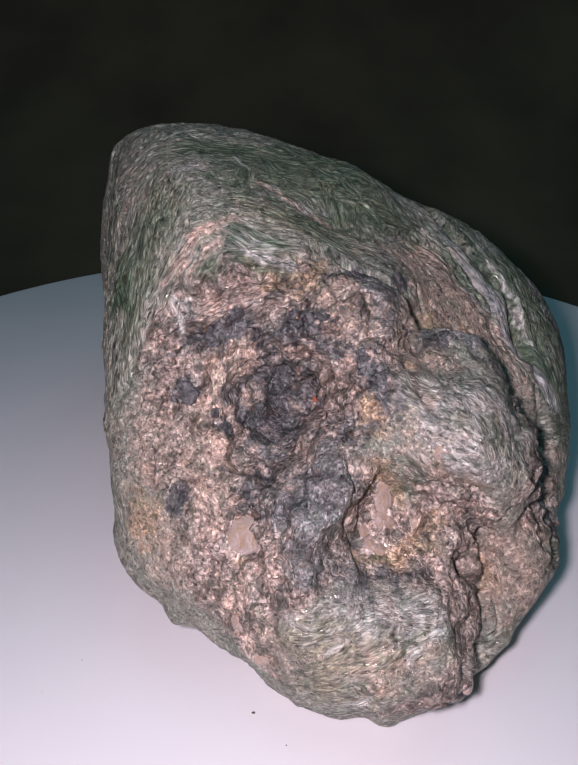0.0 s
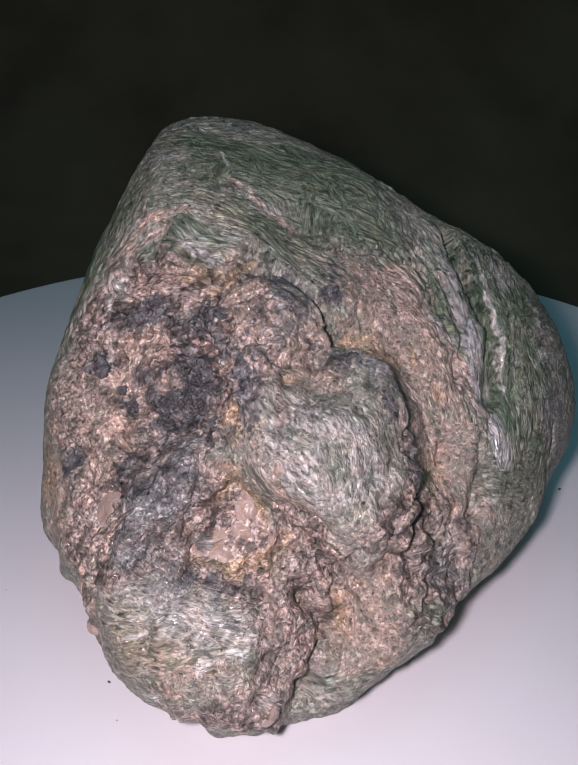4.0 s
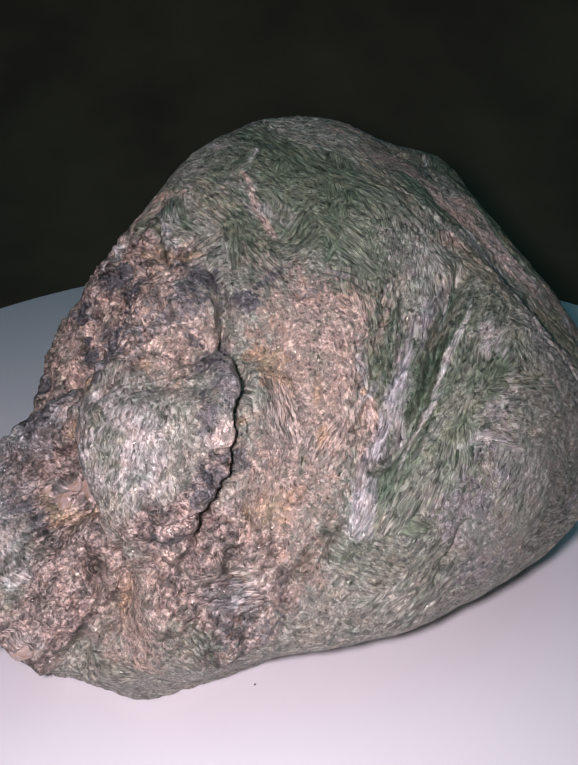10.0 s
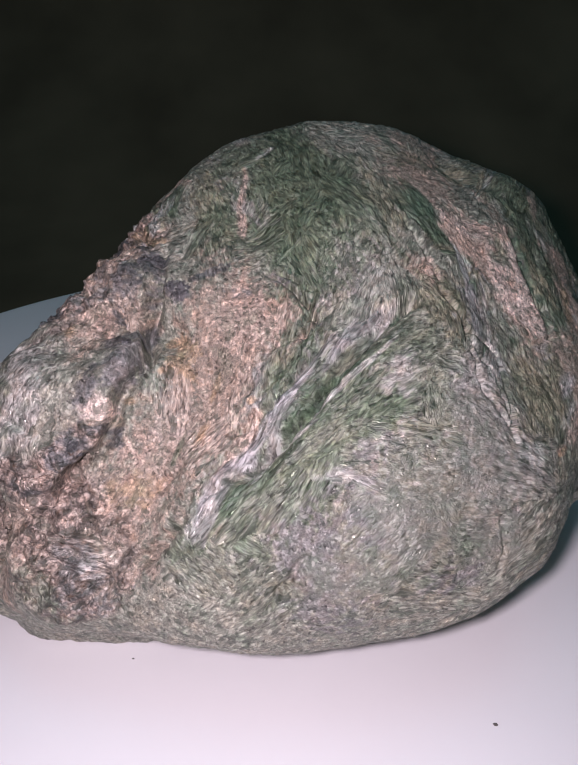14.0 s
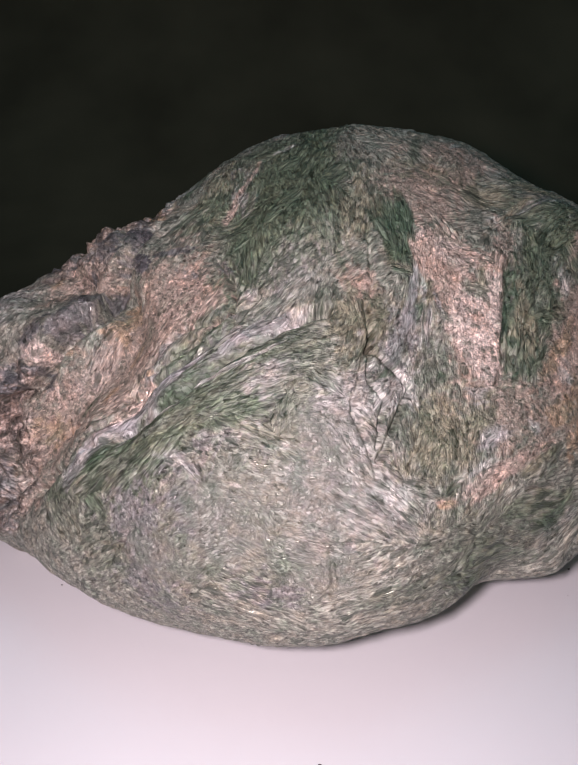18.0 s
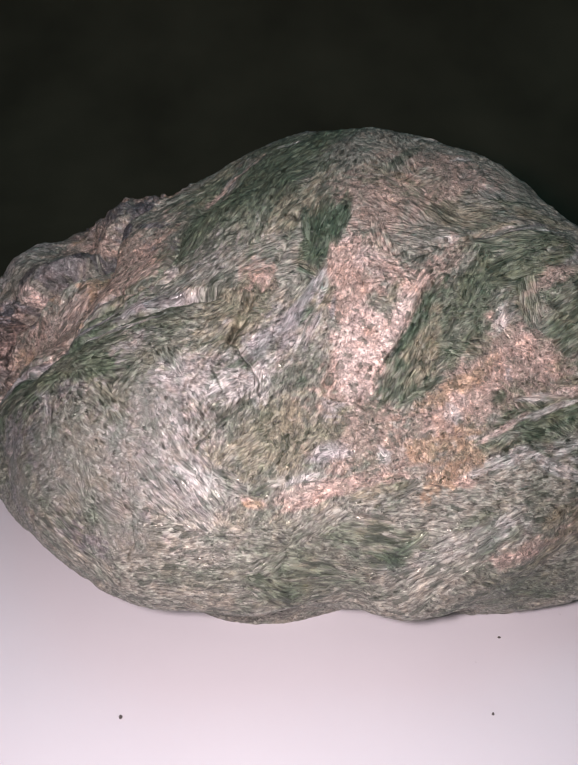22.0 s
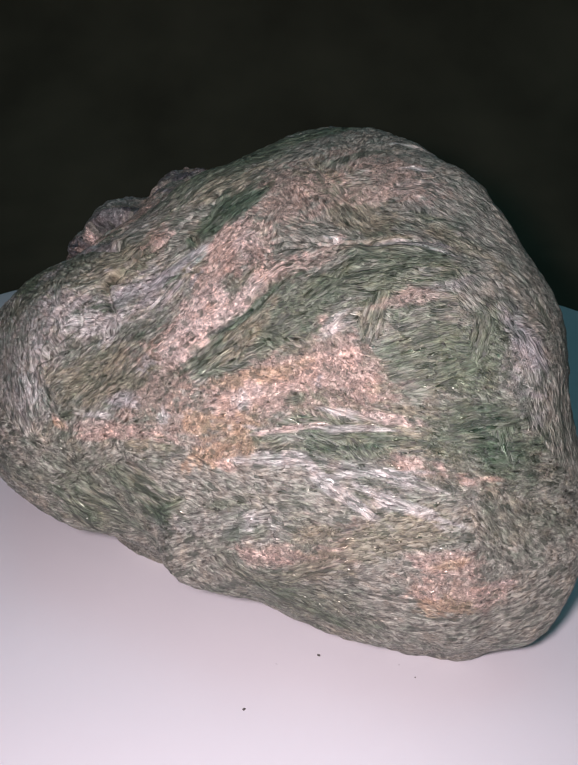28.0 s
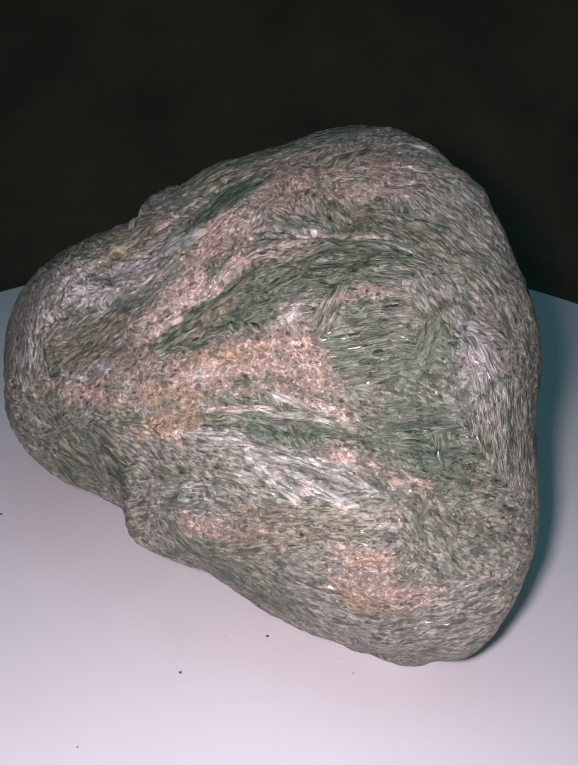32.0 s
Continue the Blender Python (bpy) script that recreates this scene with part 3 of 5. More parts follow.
lay("green", [
    (-0.54, 1.90, 4.01, -0.49, -0.29, 0.31, 0.29), (-0.27, 4.12, 2.76, -0.74, -0.12, 0.54, 0.21), (-1.55, 5.98, 1.52, -1.11, 0.28, 0.07, 0.29),
    (-2.77, 5.75, 2.54, -0.68, 0.13, 0.21, 0.54), (2.46, 3.98, 1.21, -0.71, 0.39, 0.29, 0.17), (-0.33, 6.46, -1.24, -0.82, -0.04, -0.95, 0.21),
    (0.36, 6.22, 0.30, -0.35, 0.19, 0.18, 0.24), (-3.61, 6.04, 2.55, -0.49, 0.04, 0.12, 0.53), (-2.09, 6.27, 1.40, -0.89, 0.24, 0.12, 0.14),
    (-0.31, 5.75, 1.41, -0.72, 0.24, 0.04, 0.15), (-3.84, 3.71, 4.02, -0.29, 0.22, -0.09, 0.18), (2.30, 4.48, -0.66, -0.78, 0.45, -0.16, 0.38),
])
lay("deep", [
    (0.10, -0.53, 3.72, 0.33, -0.01, -0.19, 0.36), (2.39, 0.54, 2.74, -0.66, 0.65, 0.47, 0.12), (3.16, -0.46, 2.06, -0.31, 0.59, 0.39, 0.11),
    (3.53, -1.14, 1.43, -0.19, 0.48, 0.42, 0.11), (2.31, -0.59, 2.36, -0.67, 0.47, 0.53, 0.14), (3.19, -0.63, 1.97, -0.98, 1.57, 1.27, 0.19),
    (3.80, -1.96, 0.83, -0.34, 0.42, 0.56, 0.16), (-0.23, -0.86, 3.66, -0.25, 0.47, 0.33, 0.22), (-0.57, 1.85, 4.04, 0.55, 0.14, -0.27, 0.20),
    (1.47, 2.57, 2.63, -1.31, 0.21, 0.51, 0.12), (-3.39, 6.70, 1.41, -0.59, 0.12, 0.01, 0.42), (-4.18, 6.80, 1.40, -0.50, -0.00, -0.01, 0.42),
    (-2.18, 6.29, 1.41, -0.68, 0.25, 0.03, 0.09), (-0.27, 4.12, 2.76, -0.66, -0.15, 0.52, 0.13),
])
lay("dark", [
    (-2.60, -3.81, 2.50, 0.60, 0.12, 0.29, 0.20), (-1.20, -3.88, 2.69, 0.30, -0.07, 0.09, 0.27), (-2.99, -4.27, 1.74, 0.01, -0.14, -0.20, 0.24),
    (-1.73, -3.87, 1.28, -0.10, -0.37, -0.57, 0.46), (-2.32, -4.44, 1.16, 0.08, -0.05, -0.11, 0.16), (-3.11, -5.24, 0.26, 0.17, 0.00, 0.10, 0.22),
    (-0.01, -4.76, 2.33, -0.10, 0.32, 0.29, 0.23), (-0.07, -2.94, 3.23, 0.62, 0.14, -0.14, 0.17), (0.15, -6.32, -0.34, -0.63, -0.09, 0.13, 0.23),
    (-1.40, -7.08, -0.61, 0.07, -0.02, 0.13, 0.16), (-0.80, -4.11, 2.40, 0.30, -0.22, 0.21, 0.18), (-1.90, -5.32, 0.54, 0.31, 0.25, 0.24, 0.31),
    (-1.72, -3.84, 2.07, -0.15, -0.06, 0.21, 0.21),
])
lay("dark", [
    (1.76, -3.49, 2.12, 0.21, -0.20, -0.09, 0.27), (0.61, -2.52, 3.02, 0.14, 0.27, 0.02, 0.18), (-0.13, -3.04, 3.22, 0.23, -0.10, -0.08, 0.16),
    (-3.00, -4.22, 1.81, -0.20, -0.13, -0.18, 0.14), (-1.46, -3.83, 1.06, -0.15, 0.48, 0.28, 0.40), (-1.01, -6.75, 0.23, 0.29, -0.03, -0.07, 0.27),
    (1.15, -3.49, 2.12, 0.38, -0.12, 0.04, 0.34), (0.17, -3.30, 2.99, 0.00, -0.17, -0.07, 0.27), (-0.23, -2.80, 3.30, 0.16, 0.01, -0.03, 0.17),
    (0.66, -2.49, 2.99, -0.02, 0.06, 0.07, 0.21), (2.43, -4.14, 1.17, 0.03, -0.19, -0.04, 0.25), (2.39, -3.53, 1.17, -0.05, 0.09, 0.09, 0.11),
    (0.37, -1.93, 3.24, -0.16, 0.41, 0.08, 0.08),
])
lay("white", [
    (-3.20, -3.52, 2.71, -0.09, 0.23, 0.23, 0.07), (-2.90, -4.22, 1.81, 0.08, 0.10, 0.14, 0.13), (-0.10, -4.63, 2.42, -0.07, 0.07, 0.05, 0.09),
    (0.53, -6.88, -0.65, 0.65, 0.04, 0.08, 0.11), (0.08, -7.06, -0.79, 0.75, -0.04, -0.12, 0.08), (-2.36, -0.78, 4.62, 0.20, -0.18, -0.09, 0.09),
    (0.30, -6.82, -0.63, 0.64, 0.26, 0.15, 0.20), (-0.68, -7.26, -0.71, 0.79, -0.04, -0.35, 0.11), (3.81, -2.50, 0.38, 0.10, -0.08, -0.20, 0.07),
    (2.27, 0.25, 2.71, -0.63, 0.96, 0.55, 0.10), (3.10, 0.05, 2.23, 0.44, -0.73, -0.42, 0.10), (3.59, -0.72, 1.68, 0.20, -0.68, -0.50, 0.09),
    (3.71, -2.30, 0.67, 0.22, -0.31, -0.47, 0.12),
])
lay("white", [
    (4.04, -0.48, 1.43, 0.15, 0.47, 0.05, 0.18), (3.10, 1.77, 2.34, -0.07, 0.41, -0.08, 0.07), (0.12, 2.54, 3.43, 0.50, 0.10, -0.30, 0.16),
    (1.89, 2.81, 2.17, 0.22, 0.22, -0.30, 0.13), (3.84, 0.68, 1.82, 0.11, 0.49, -0.09, 0.15), (3.44, 2.79, 1.37, -0.12, 0.45, -0.23, 0.17),
    (2.37, 4.07, 1.20, -0.27, 0.24, 0.03, 0.12), (-0.05, 5.18, 1.85, 0.00, 0.13, -0.11, 0.15), (-0.10, 6.46, 0.43, -0.37, 0.14, 0.13, 0.19),
    (-1.36, 6.59, 0.80, -0.57, 0.43, -0.37, 0.10), (-0.81, 5.90, 1.42, -0.81, 0.34, -0.15, 0.09), (2.25, 2.59, 2.23, -0.68, 0.13, 0.14, 0.16),
    (-2.06, 6.55, 1.06, -0.48, 0.23, -0.08, 0.08),
])
lay("white", [
    (-0.40, 6.04, 1.16, -1.19, 0.37, 0.07, 0.10), (-1.62, 6.41, 1.06, -1.07, 0.44, -0.18, 0.09), (-2.34, 7.01, 0.61, -0.66, 0.37, -0.24, 0.07),
    (-1.85, 5.94, 1.70, -0.76, 0.40, -0.14, 0.09), (-2.90, 4.00, 3.81, -1.10, 0.60, -0.03, 0.10), (-1.32, 4.47, 3.09, 0.70, 0.11, -0.39, 0.12),
    (-1.68, 4.85, 2.91, -0.30, -0.08, 0.21, 0.13), (-3.86, 2.35, 4.60, -0.27, 0.06, -0.02, 0.07), (-4.40, 6.03, 2.64, -0.10, 0.19, -0.30, 0.15),
    (1.80, 4.26, 1.51, -0.20, 0.19, 0.01, 0.16), (1.22, 4.81, 1.48, -0.02, 0.13, -0.11, 0.09), (-4.80, 1.60, 4.60, 1.30, -0.40, 0.30, 0.06),
    (-2.69, 4.75, 3.40, -0.76, 0.07, 0.23, 0.08),
])
lay("fibre", [
    (-0.99, -0.94, 3.95, -0.69, 0.39, 0.62, 0.83), (1.84, -0.84, 2.58, -0.48, 0.54, 0.47, 0.50), (-1.70, 2.40, 4.23, -0.08, 0.71, -0.29, 0.62),
    (-2.79, 1.26, 4.82, -0.02, 1.19, -0.11, 0.47), (4.69, 1.16, -0.07, -0.18, 0.71, -0.27, 0.66), (4.13, 2.92, 0.01, -0.36, 0.67, 0.24, 0.66),
    (2.56, 4.37, 0.22, -0.59, 0.40, 0.49, 0.46), (-3.20, 3.62, 4.01, -0.97, 0.97, -0.28, 0.52), (-1.42, 2.87, 3.92, -0.68, 0.71, -0.09, 0.42),
    (4.33, 1.88, 0.60, -0.26, 0.95, -0.26, 0.63), (1.00, 5.78, -0.44, -0.80, 0.83, 0.80, 0.47), (-0.86, 6.70, -1.04, -0.96, 0.24, -0.39, 0.49),
    (1.34, 1.15, 3.30, -0.82, -0.00, 0.39, 0.58), (-3.27, 4.68, 3.61, -0.93, 0.27, 0.06, 0.40),
])
lay("fibre", [
    (-1.63, 4.06, 3.47, -1.27, -0.27, 0.51, 0.34), (-2.45, 4.53, 3.44, -1.13, 0.22, 0.25, 0.33), (-3.93, 5.27, 3.41, -0.53, 0.82, -0.47, 0.39),
    (-4.67, 6.62, 1.60, -0.10, 0.38, -0.70, 0.61), (-2.59, 2.24, 4.53, -1.24, 0.23, 0.13, 0.45), (-1.24, 2.56, 4.00, -0.40, -0.59, 0.40, 0.36),
    (-4.24, 3.21, 4.22, -0.66, 0.58, -0.35, 0.43), (-0.76, 6.61, 0.62, -0.98, 0.36, -0.14, 0.40), (0.45, 6.01, 0.58, -0.81, 0.64, -0.07, 0.42),
    (-1.76, 7.14, -1.03, -1.12, 0.61, 0.01, 0.41), (-4.00, 7.77, -1.28, -0.70, 0.00, 0.19, 0.47), (-1.26, -1.41, 3.95, 1.46, 0.58, -0.63, 0.36),
    (-0.30, -1.88, 3.47, 1.52, -0.04, -0.55, 0.35),
])
lay("fibre", [
    (-3.39, -2.93, 3.21, -0.38, -0.45, -0.64, 0.34), (-2.10, -3.46, 3.03, 1.20, 0.19, 0.35, 0.33), (-4.10, -0.42, 4.50, 0.60, -0.21, 0.43, 0.37),
    (1.08, -5.38, 1.90, 0.88, -0.52, -0.54, 0.37), (-4.77, -2.43, 1.66, 0.21, -1.31, -1.30, 0.36), (-2.14, 0.75, 4.73, 1.15, 0.57, -0.24, 0.50),
    (0.54, 1.64, 3.61, 1.32, -0.79, -0.41, 0.49), (2.10, -0.62, 2.46, 0.98, -0.96, -0.82, 0.35), (-2.75, 1.68, 4.74, 0.80, 1.14, -0.32, 0.61),
    (-0.19, 0.36, 4.19, 1.82, 0.06, -0.69, 0.35), (-1.10, 3.91, 3.40, 1.32, 0.13, -0.57, 0.50), (3.54, 0.70, 2.05, -0.08, 0.69, 0.11, 0.45),
    (2.67, -2.07, 1.38, -0.36, 0.77, 0.70, 0.47),
])
lay("broken", [
    (-1.58, -3.76, 1.89, 0.17, 0.38, 1.88, 2.33), (-1.20, -6.74, 0.22, -0.31, -1.17, -1.48, 2.46), (1.16, -6.47, -0.42, 1.20, 0.69, -0.66, 1.58),
    (-1.98, -4.21, 1.14, -1.15, 1.22, 1.00, 2.01), (0.74, -6.83, -0.60, 1.51, 0.61, 0.13, 1.93), (1.95, -4.73, 1.76, -1.27, 0.82, 1.08, 1.24),
    (3.20, -4.44, -0.35, 0.27, 1.10, -0.01, 1.32),
])
lay("whole", [
    (1.67, -5.10, 1.83, -0.75, 1.59, 1.14, 0.82), (2.02, -4.48, 1.76, -0.38, 1.35, 0.76, 0.55), (1.89, -2.80, 1.82, 1.57, -0.43, -1.00, 0.88),
    (-0.17, -7.23, -0.91, 1.47, 0.21, 0.15, 0.97), (-2.11, -2.40, 3.91, 1.00, -0.19, -0.30, 0.59), (4.00, -2.56, 0.06, -0.23, 0.62, 1.07, 0.68),
])
lay("lilac", [
    (3.12, -1.53, 1.37, -0.76, 1.02, 0.96, 0.16), (2.42, -1.32, 2.07, 0.74, -0.30, -0.79, 0.19), (3.05, -1.02, 1.78, 0.44, -0.61, -0.69, 0.18),
    (3.33, -1.92, 1.17, 0.46, -0.56, -0.44, 0.20), (0.86, 2.57, 3.00, 0.92, 0.11, -0.65, 0.14), (1.58, 2.50, 2.65, 0.32, 0.02, -0.19, 0.16),
    (0.82, 2.63, 2.97, 0.60, 0.19, -0.57, 0.13),
])
lay("green", [
    (2.55, -2.45, 1.17, -0.23, 0.34, 0.36, 0.11), (3.38, 0.13, 2.09, -1.07, 1.66, 1.12, 0.33), (-0.57, -0.70, 3.89, -0.30, 1.04, 0.69, 0.63),
    (3.00, 0.98, 2.47, -0.31, 0.94, 0.31, 0.15), (3.44, 0.34, 2.08, -0.30, 0.78, 0.30, 0.17), (4.05, -1.58, 0.77, -0.12, 0.50, 0.48, 0.30),
])
lay("pink", [
    (-0.91, -1.32, 3.74, 0.54, -0.05, -0.33, 0.08), (-1.36, -1.25, 4.06, 0.88, -0.08, -0.56, 0.08), (2.89, -1.58, 1.44, -0.52, 0.52, 0.49, 0.15),
    (2.43, -2.45, 1.24, -0.67, 0.57, 0.77, 0.24),
])
lay("moss", [
    (2.46, 4.45, 0.11, -1.04, 0.80, -0.30, 0.51), (-0.54, 6.64, 0.47, -0.68, 0.29, -0.11, 0.39), (-0.67, 6.61, -1.13, -1.65, 0.46, -0.87, 0.36),
    (-3.39, 6.78, 1.29, -0.77, 0.30, -0.23, 0.61), (-2.82, 6.30, 1.74, -0.85, 0.37, -0.09, 0.38), (-3.97, 7.31, 0.43, -0.41, 0.14, -0.35, 0.39),
    (2.20, 4.48, -0.96, -1.29, 0.89, -0.13, 0.32), (-0.41, 6.30, -1.63, -1.35, 0.41, -0.53, 0.40), (4.40, 1.36, 0.94, 0.20, 0.66, -0.93, 0.49),
    (3.81, 3.45, -0.26, -0.74, 0.83, 0.05, 0.30), (4.09, -2.34, 0.14, 0.64, 0.76, -0.33, 0.44),
])
lay("olive", [
    (-0.39, 5.87, 1.33, -0.52, 0.04, 0.15, 0.23), (-1.45, 7.00, 0.14, -0.69, 0.17, 0.16, 0.31), (1.94, 4.01, 1.56, 0.79, -0.19, -0.41, 0.30),
    (-2.33, 6.19, 1.62, -0.68, 0.26, 0.03, 0.47), (1.44, 5.04, 1.01, -0.49, 0.30, 0.10, 0.22), (2.11, 3.60, 1.64, 0.24, 0.56, -0.37, 0.37),
    (-0.58, 1.25, 4.23, 0.97, 0.13, -0.37, 0.34), (-2.32, 2.38, 4.41, -0.30, 0.86, -0.31, 0.45),
])
lay("deep", [
    (1.53, 5.21, -0.24, -0.19, 0.20, 0.01, 0.20), (0.28, 6.34, 0.13, -0.27, 0.15, 0.14, 0.18), (-0.74, 5.83, 1.47, -0.72, 0.14, 0.05, 0.18),
    (-0.52, 2.11, 3.91, 0.51, 0.21, -0.30, 0.22), (-0.23, 1.82, 3.91, 0.50, 0.50, -0.40, 0.22),
])
lay("slate", [
    (-0.81, -6.38, 0.55, -0.00, 0.51, 0.46, 0.38), (-0.34, -6.80, -0.37, 0.18, 0.33, 0.16, 0.29), (-1.11, -5.95, 0.80, 0.29, 0.64, 0.42, 0.46),
    (-0.71, -5.82, 0.96, 0.39, -0.60, -0.41, 0.38),
])
lay("dark", [
    (-1.41, -3.95, 1.00, 0.28, 0.64, 0.18, 0.29), (-3.09, -5.26, 0.24, 0.19, 0.05, 0.21, 0.15), (-1.98, -4.01, 1.44, 0.28, 0.24, 0.08, 0.22),
    (-1.54, -3.67, 1.48, -0.42, -0.14, -0.59, 0.34), (-1.20, -3.82, 2.81, 0.30, 0.02, 0.19, 0.21), (-0.14, -6.42, -0.24, 0.06, 0.16, 0.07, 0.13),
    (2.02, -3.99, 1.86, 0.40, -0.19, -0.50, 0.15), (0.65, -3.03, 2.23, -0.30, 0.14, 0.35, 0.15),
])
lay("ochre", [
    (0.46, -5.13, 0.46, -0.03, 0.22, -1.11, 0.19), (0.90, -5.82, -0.08, 0.31, -0.15, -0.04, 0.18), (-2.00, -6.36, -0.44, 0.22, -0.50, -0.42, 0.16),
    (0.11, -5.26, 1.78, 0.12, 0.09, 0.24, 0.19), (2.15, -5.43, -1.06, -0.02, 0.17, 0.43, 0.22),
])
lay("green", [
    (-2.98, 5.71, 2.71, -0.69, 0.13, 0.21, 0.46), (-2.39, 4.36, 3.51, -1.09, 0.23, 0.20, 0.21), (-1.38, 4.30, 3.24, 0.70, 0.20, -0.39, 0.18),
    (-3.39, 6.51, 1.71, -0.77, 0.10, 0.15, 0.46), (-1.64, 6.08, 1.43, -0.99, 0.31, -0.01, 0.17), (-1.41, 4.38, 3.19, 1.16, 0.28, -0.64, 0.27),
    (-2.69, 4.56, 3.51, -0.94, 0.30, 0.14, 0.32), (-3.05, 5.48, 3.01, -0.49, 0.12, 0.11, 0.40), (-1.23, 6.04, 1.36, -0.89, 0.40, -0.21, 0.28),
    (-0.85, 4.44, 2.87, 1.06, 0.05, -0.62, 0.33), (-2.38, 4.86, 3.21, 0.35, 0.46, -0.47, 0.35), (3.87, -2.15, 0.62, -0.20, 1.07, 1.01, 0.21),
])
lay("deep", [
    (-3.68, 6.51, 1.80, -0.67, 0.09, 0.05, 0.31), (-0.61, 4.10, 3.00, 0.55, 0.23, -0.52, 0.10), (-1.99, 6.15, 1.49, -0.97, 0.40, -0.04, 0.08),
    (-0.57, 4.12, 2.96, 0.97, 0.17, -0.71, 0.11), (-0.85, 1.98, 4.10, 0.57, 0.26, -0.32, 0.17), (-0.65, -0.36, 4.13, -0.34, 0.57, 0.39, 0.22),
    (0.16, -0.37, 3.77, -0.33, 0.46, 0.42, 0.18),
])
lay("olive", [
    (-0.13, -7.39, -1.14, 1.25, 0.16, 0.50, 0.59), (-0.83, -7.28, -0.70, 0.59, 0.08, 0.13, 0.29),
])
lay("white", [
    (0.08, -6.95, -0.71, 0.44, 0.11, 0.01, 0.07), (0.86, -7.18, -0.81, 0.39, 0.17, 0.13, 0.09), (-0.19, -7.53, -1.71, 0.23, -0.04, 0.22, 0.07),
    (0.58, -7.55, -1.22, 0.28, 0.05, 0.17, 0.06), (1.14, -6.88, -0.64, 0.27, 0.17, 0.02, 0.08), (-0.57, -7.30, -0.86, 0.29, 0.08, 0.03, 0.05),
    (-1.92, -2.67, 3.69, 0.49, -0.22, -0.23, 0.10), (-3.20, -3.42, 2.81, 0.12, 0.09, 0.15, 0.06), (0.35, -7.36, -1.05, 0.32, 0.02, 0.09, 0.05),
])
lay("dark", [
    (-2.20, -3.71, 2.71, -0.30, -0.18, -0.31, 0.20), (-1.00, -3.57, 1.44, 0.30, -0.34, -0.18, 0.29), (-1.88, -4.02, 1.25, 0.23, -0.08, -0.38, 0.25),
    (-0.10, -4.63, 2.42, 0.20, -0.28, -0.21, 0.15),
])
lay("mica", [
    (3.88, 2.18, 1.26, -0.19, 1.22, -0.60, 0.50), (3.77, 1.45, 1.81, 0.02, 0.61, -0.18, 0.33), (4.34, 0.35, 1.29, 0.29, 0.87, -0.32, 0.45),
    (2.88, 1.95, 2.43, 0.05, 0.93, -0.47, 0.29), (4.61, 1.11, 0.56, -0.13, 0.91, -0.43, 0.37), (3.10, 3.42, 1.15, -0.16, 0.33, -0.16, 0.19),
    (2.27, 4.17, 1.20, -0.50, 0.30, 0.20, 0.22), (-0.00, 6.45, 0.34, -0.55, 0.26, 0.15, 0.31), (0.82, 5.91, 0.02, -0.89, 0.74, 0.47, 0.20),
    (3.38, 2.53, 1.63, -0.06, 0.99, -0.68, 0.31), (1.30, 5.45, -0.18, -0.34, 0.35, 0.17, 0.23),
])
lay("mica", [
    (-1.04, 6.01, 1.35, -0.92, 0.34, -0.15, 0.19), (-1.84, 6.61, 0.91, -0.58, 0.23, -0.08, 0.15), (-1.38, 6.63, 0.76, -0.57, 0.34, -0.27, 0.12),
    (-4.38, 6.20, 2.38, -0.17, 0.39, -0.64, 0.39), (-4.59, 5.80, 2.87, -0.37, -0.01, -0.15, 0.31), (-3.64, 2.76, 4.43, -0.48, -0.00, 0.02, 0.26),
    (-0.60, 6.12, 1.14, -1.11, 0.31, 0.02, 0.16), (-1.86, 6.47, 1.07, -0.88, 0.43, -0.18, 0.14), (-2.10, -2.78, 3.63, 0.50, -0.20, -0.20, 0.11),
    (0.41, -6.94, -0.70, 0.74, 0.05, 0.07, 0.23), (-0.26, -7.50, -1.44, 0.31, -0.07, -0.21, 0.19), (0.79, -5.60, 1.23, 0.39, -0.03, -0.41, 0.30),
    (-1.49, -1.11, 4.19, 0.47, 0.13, -0.21, 0.36),
])
lay("mica", [
    (3.10, 0.05, 2.23, 0.44, -0.73, -0.42, 0.14), (3.38, -4.16, -0.54, 0.19, 0.70, 0.00, 0.31), (1.93, -5.37, 1.50, -0.09, 0.16, 0.20, 0.22),
    (3.78, -2.37, 0.54, 0.10, -0.20, -0.29, 0.15), (2.09, -2.64, 1.50, 0.76, -0.10, -0.88, 0.48), (3.21, -4.09, -0.26, 0.22, 0.80, -0.05, 0.30),
    (1.45, -7.13, -1.59, 0.13, 0.35, -0.28, 0.20), (1.43, 0.73, 3.21, -0.62, 0.37, 0.44, 0.32), (-3.66, 3.31, 4.19, -0.11, 0.52, -0.23, 0.24),
])
lay("green", [
    (-3.81, 5.94, 2.75, -0.38, -0.40, 0.64, 0.46), (-3.88, 6.79, 1.40, 0.10, -0.30, 0.49, 0.38), (1.59, 5.16, 0.22, -0.57, 0.52, -0.18, 0.35),
    (-0.69, 6.57, -1.27, -0.67, 0.13, -0.39, 0.25), (3.54, 0.60, 2.04, 0.36, 1.81, -0.10, 0.37), (-4.39, -2.15, 2.92, 0.32, 0.61, 1.04, 0.27),
    (-0.26, -0.45, 3.93, 1.92, 0.72, -0.62, 0.38),
])
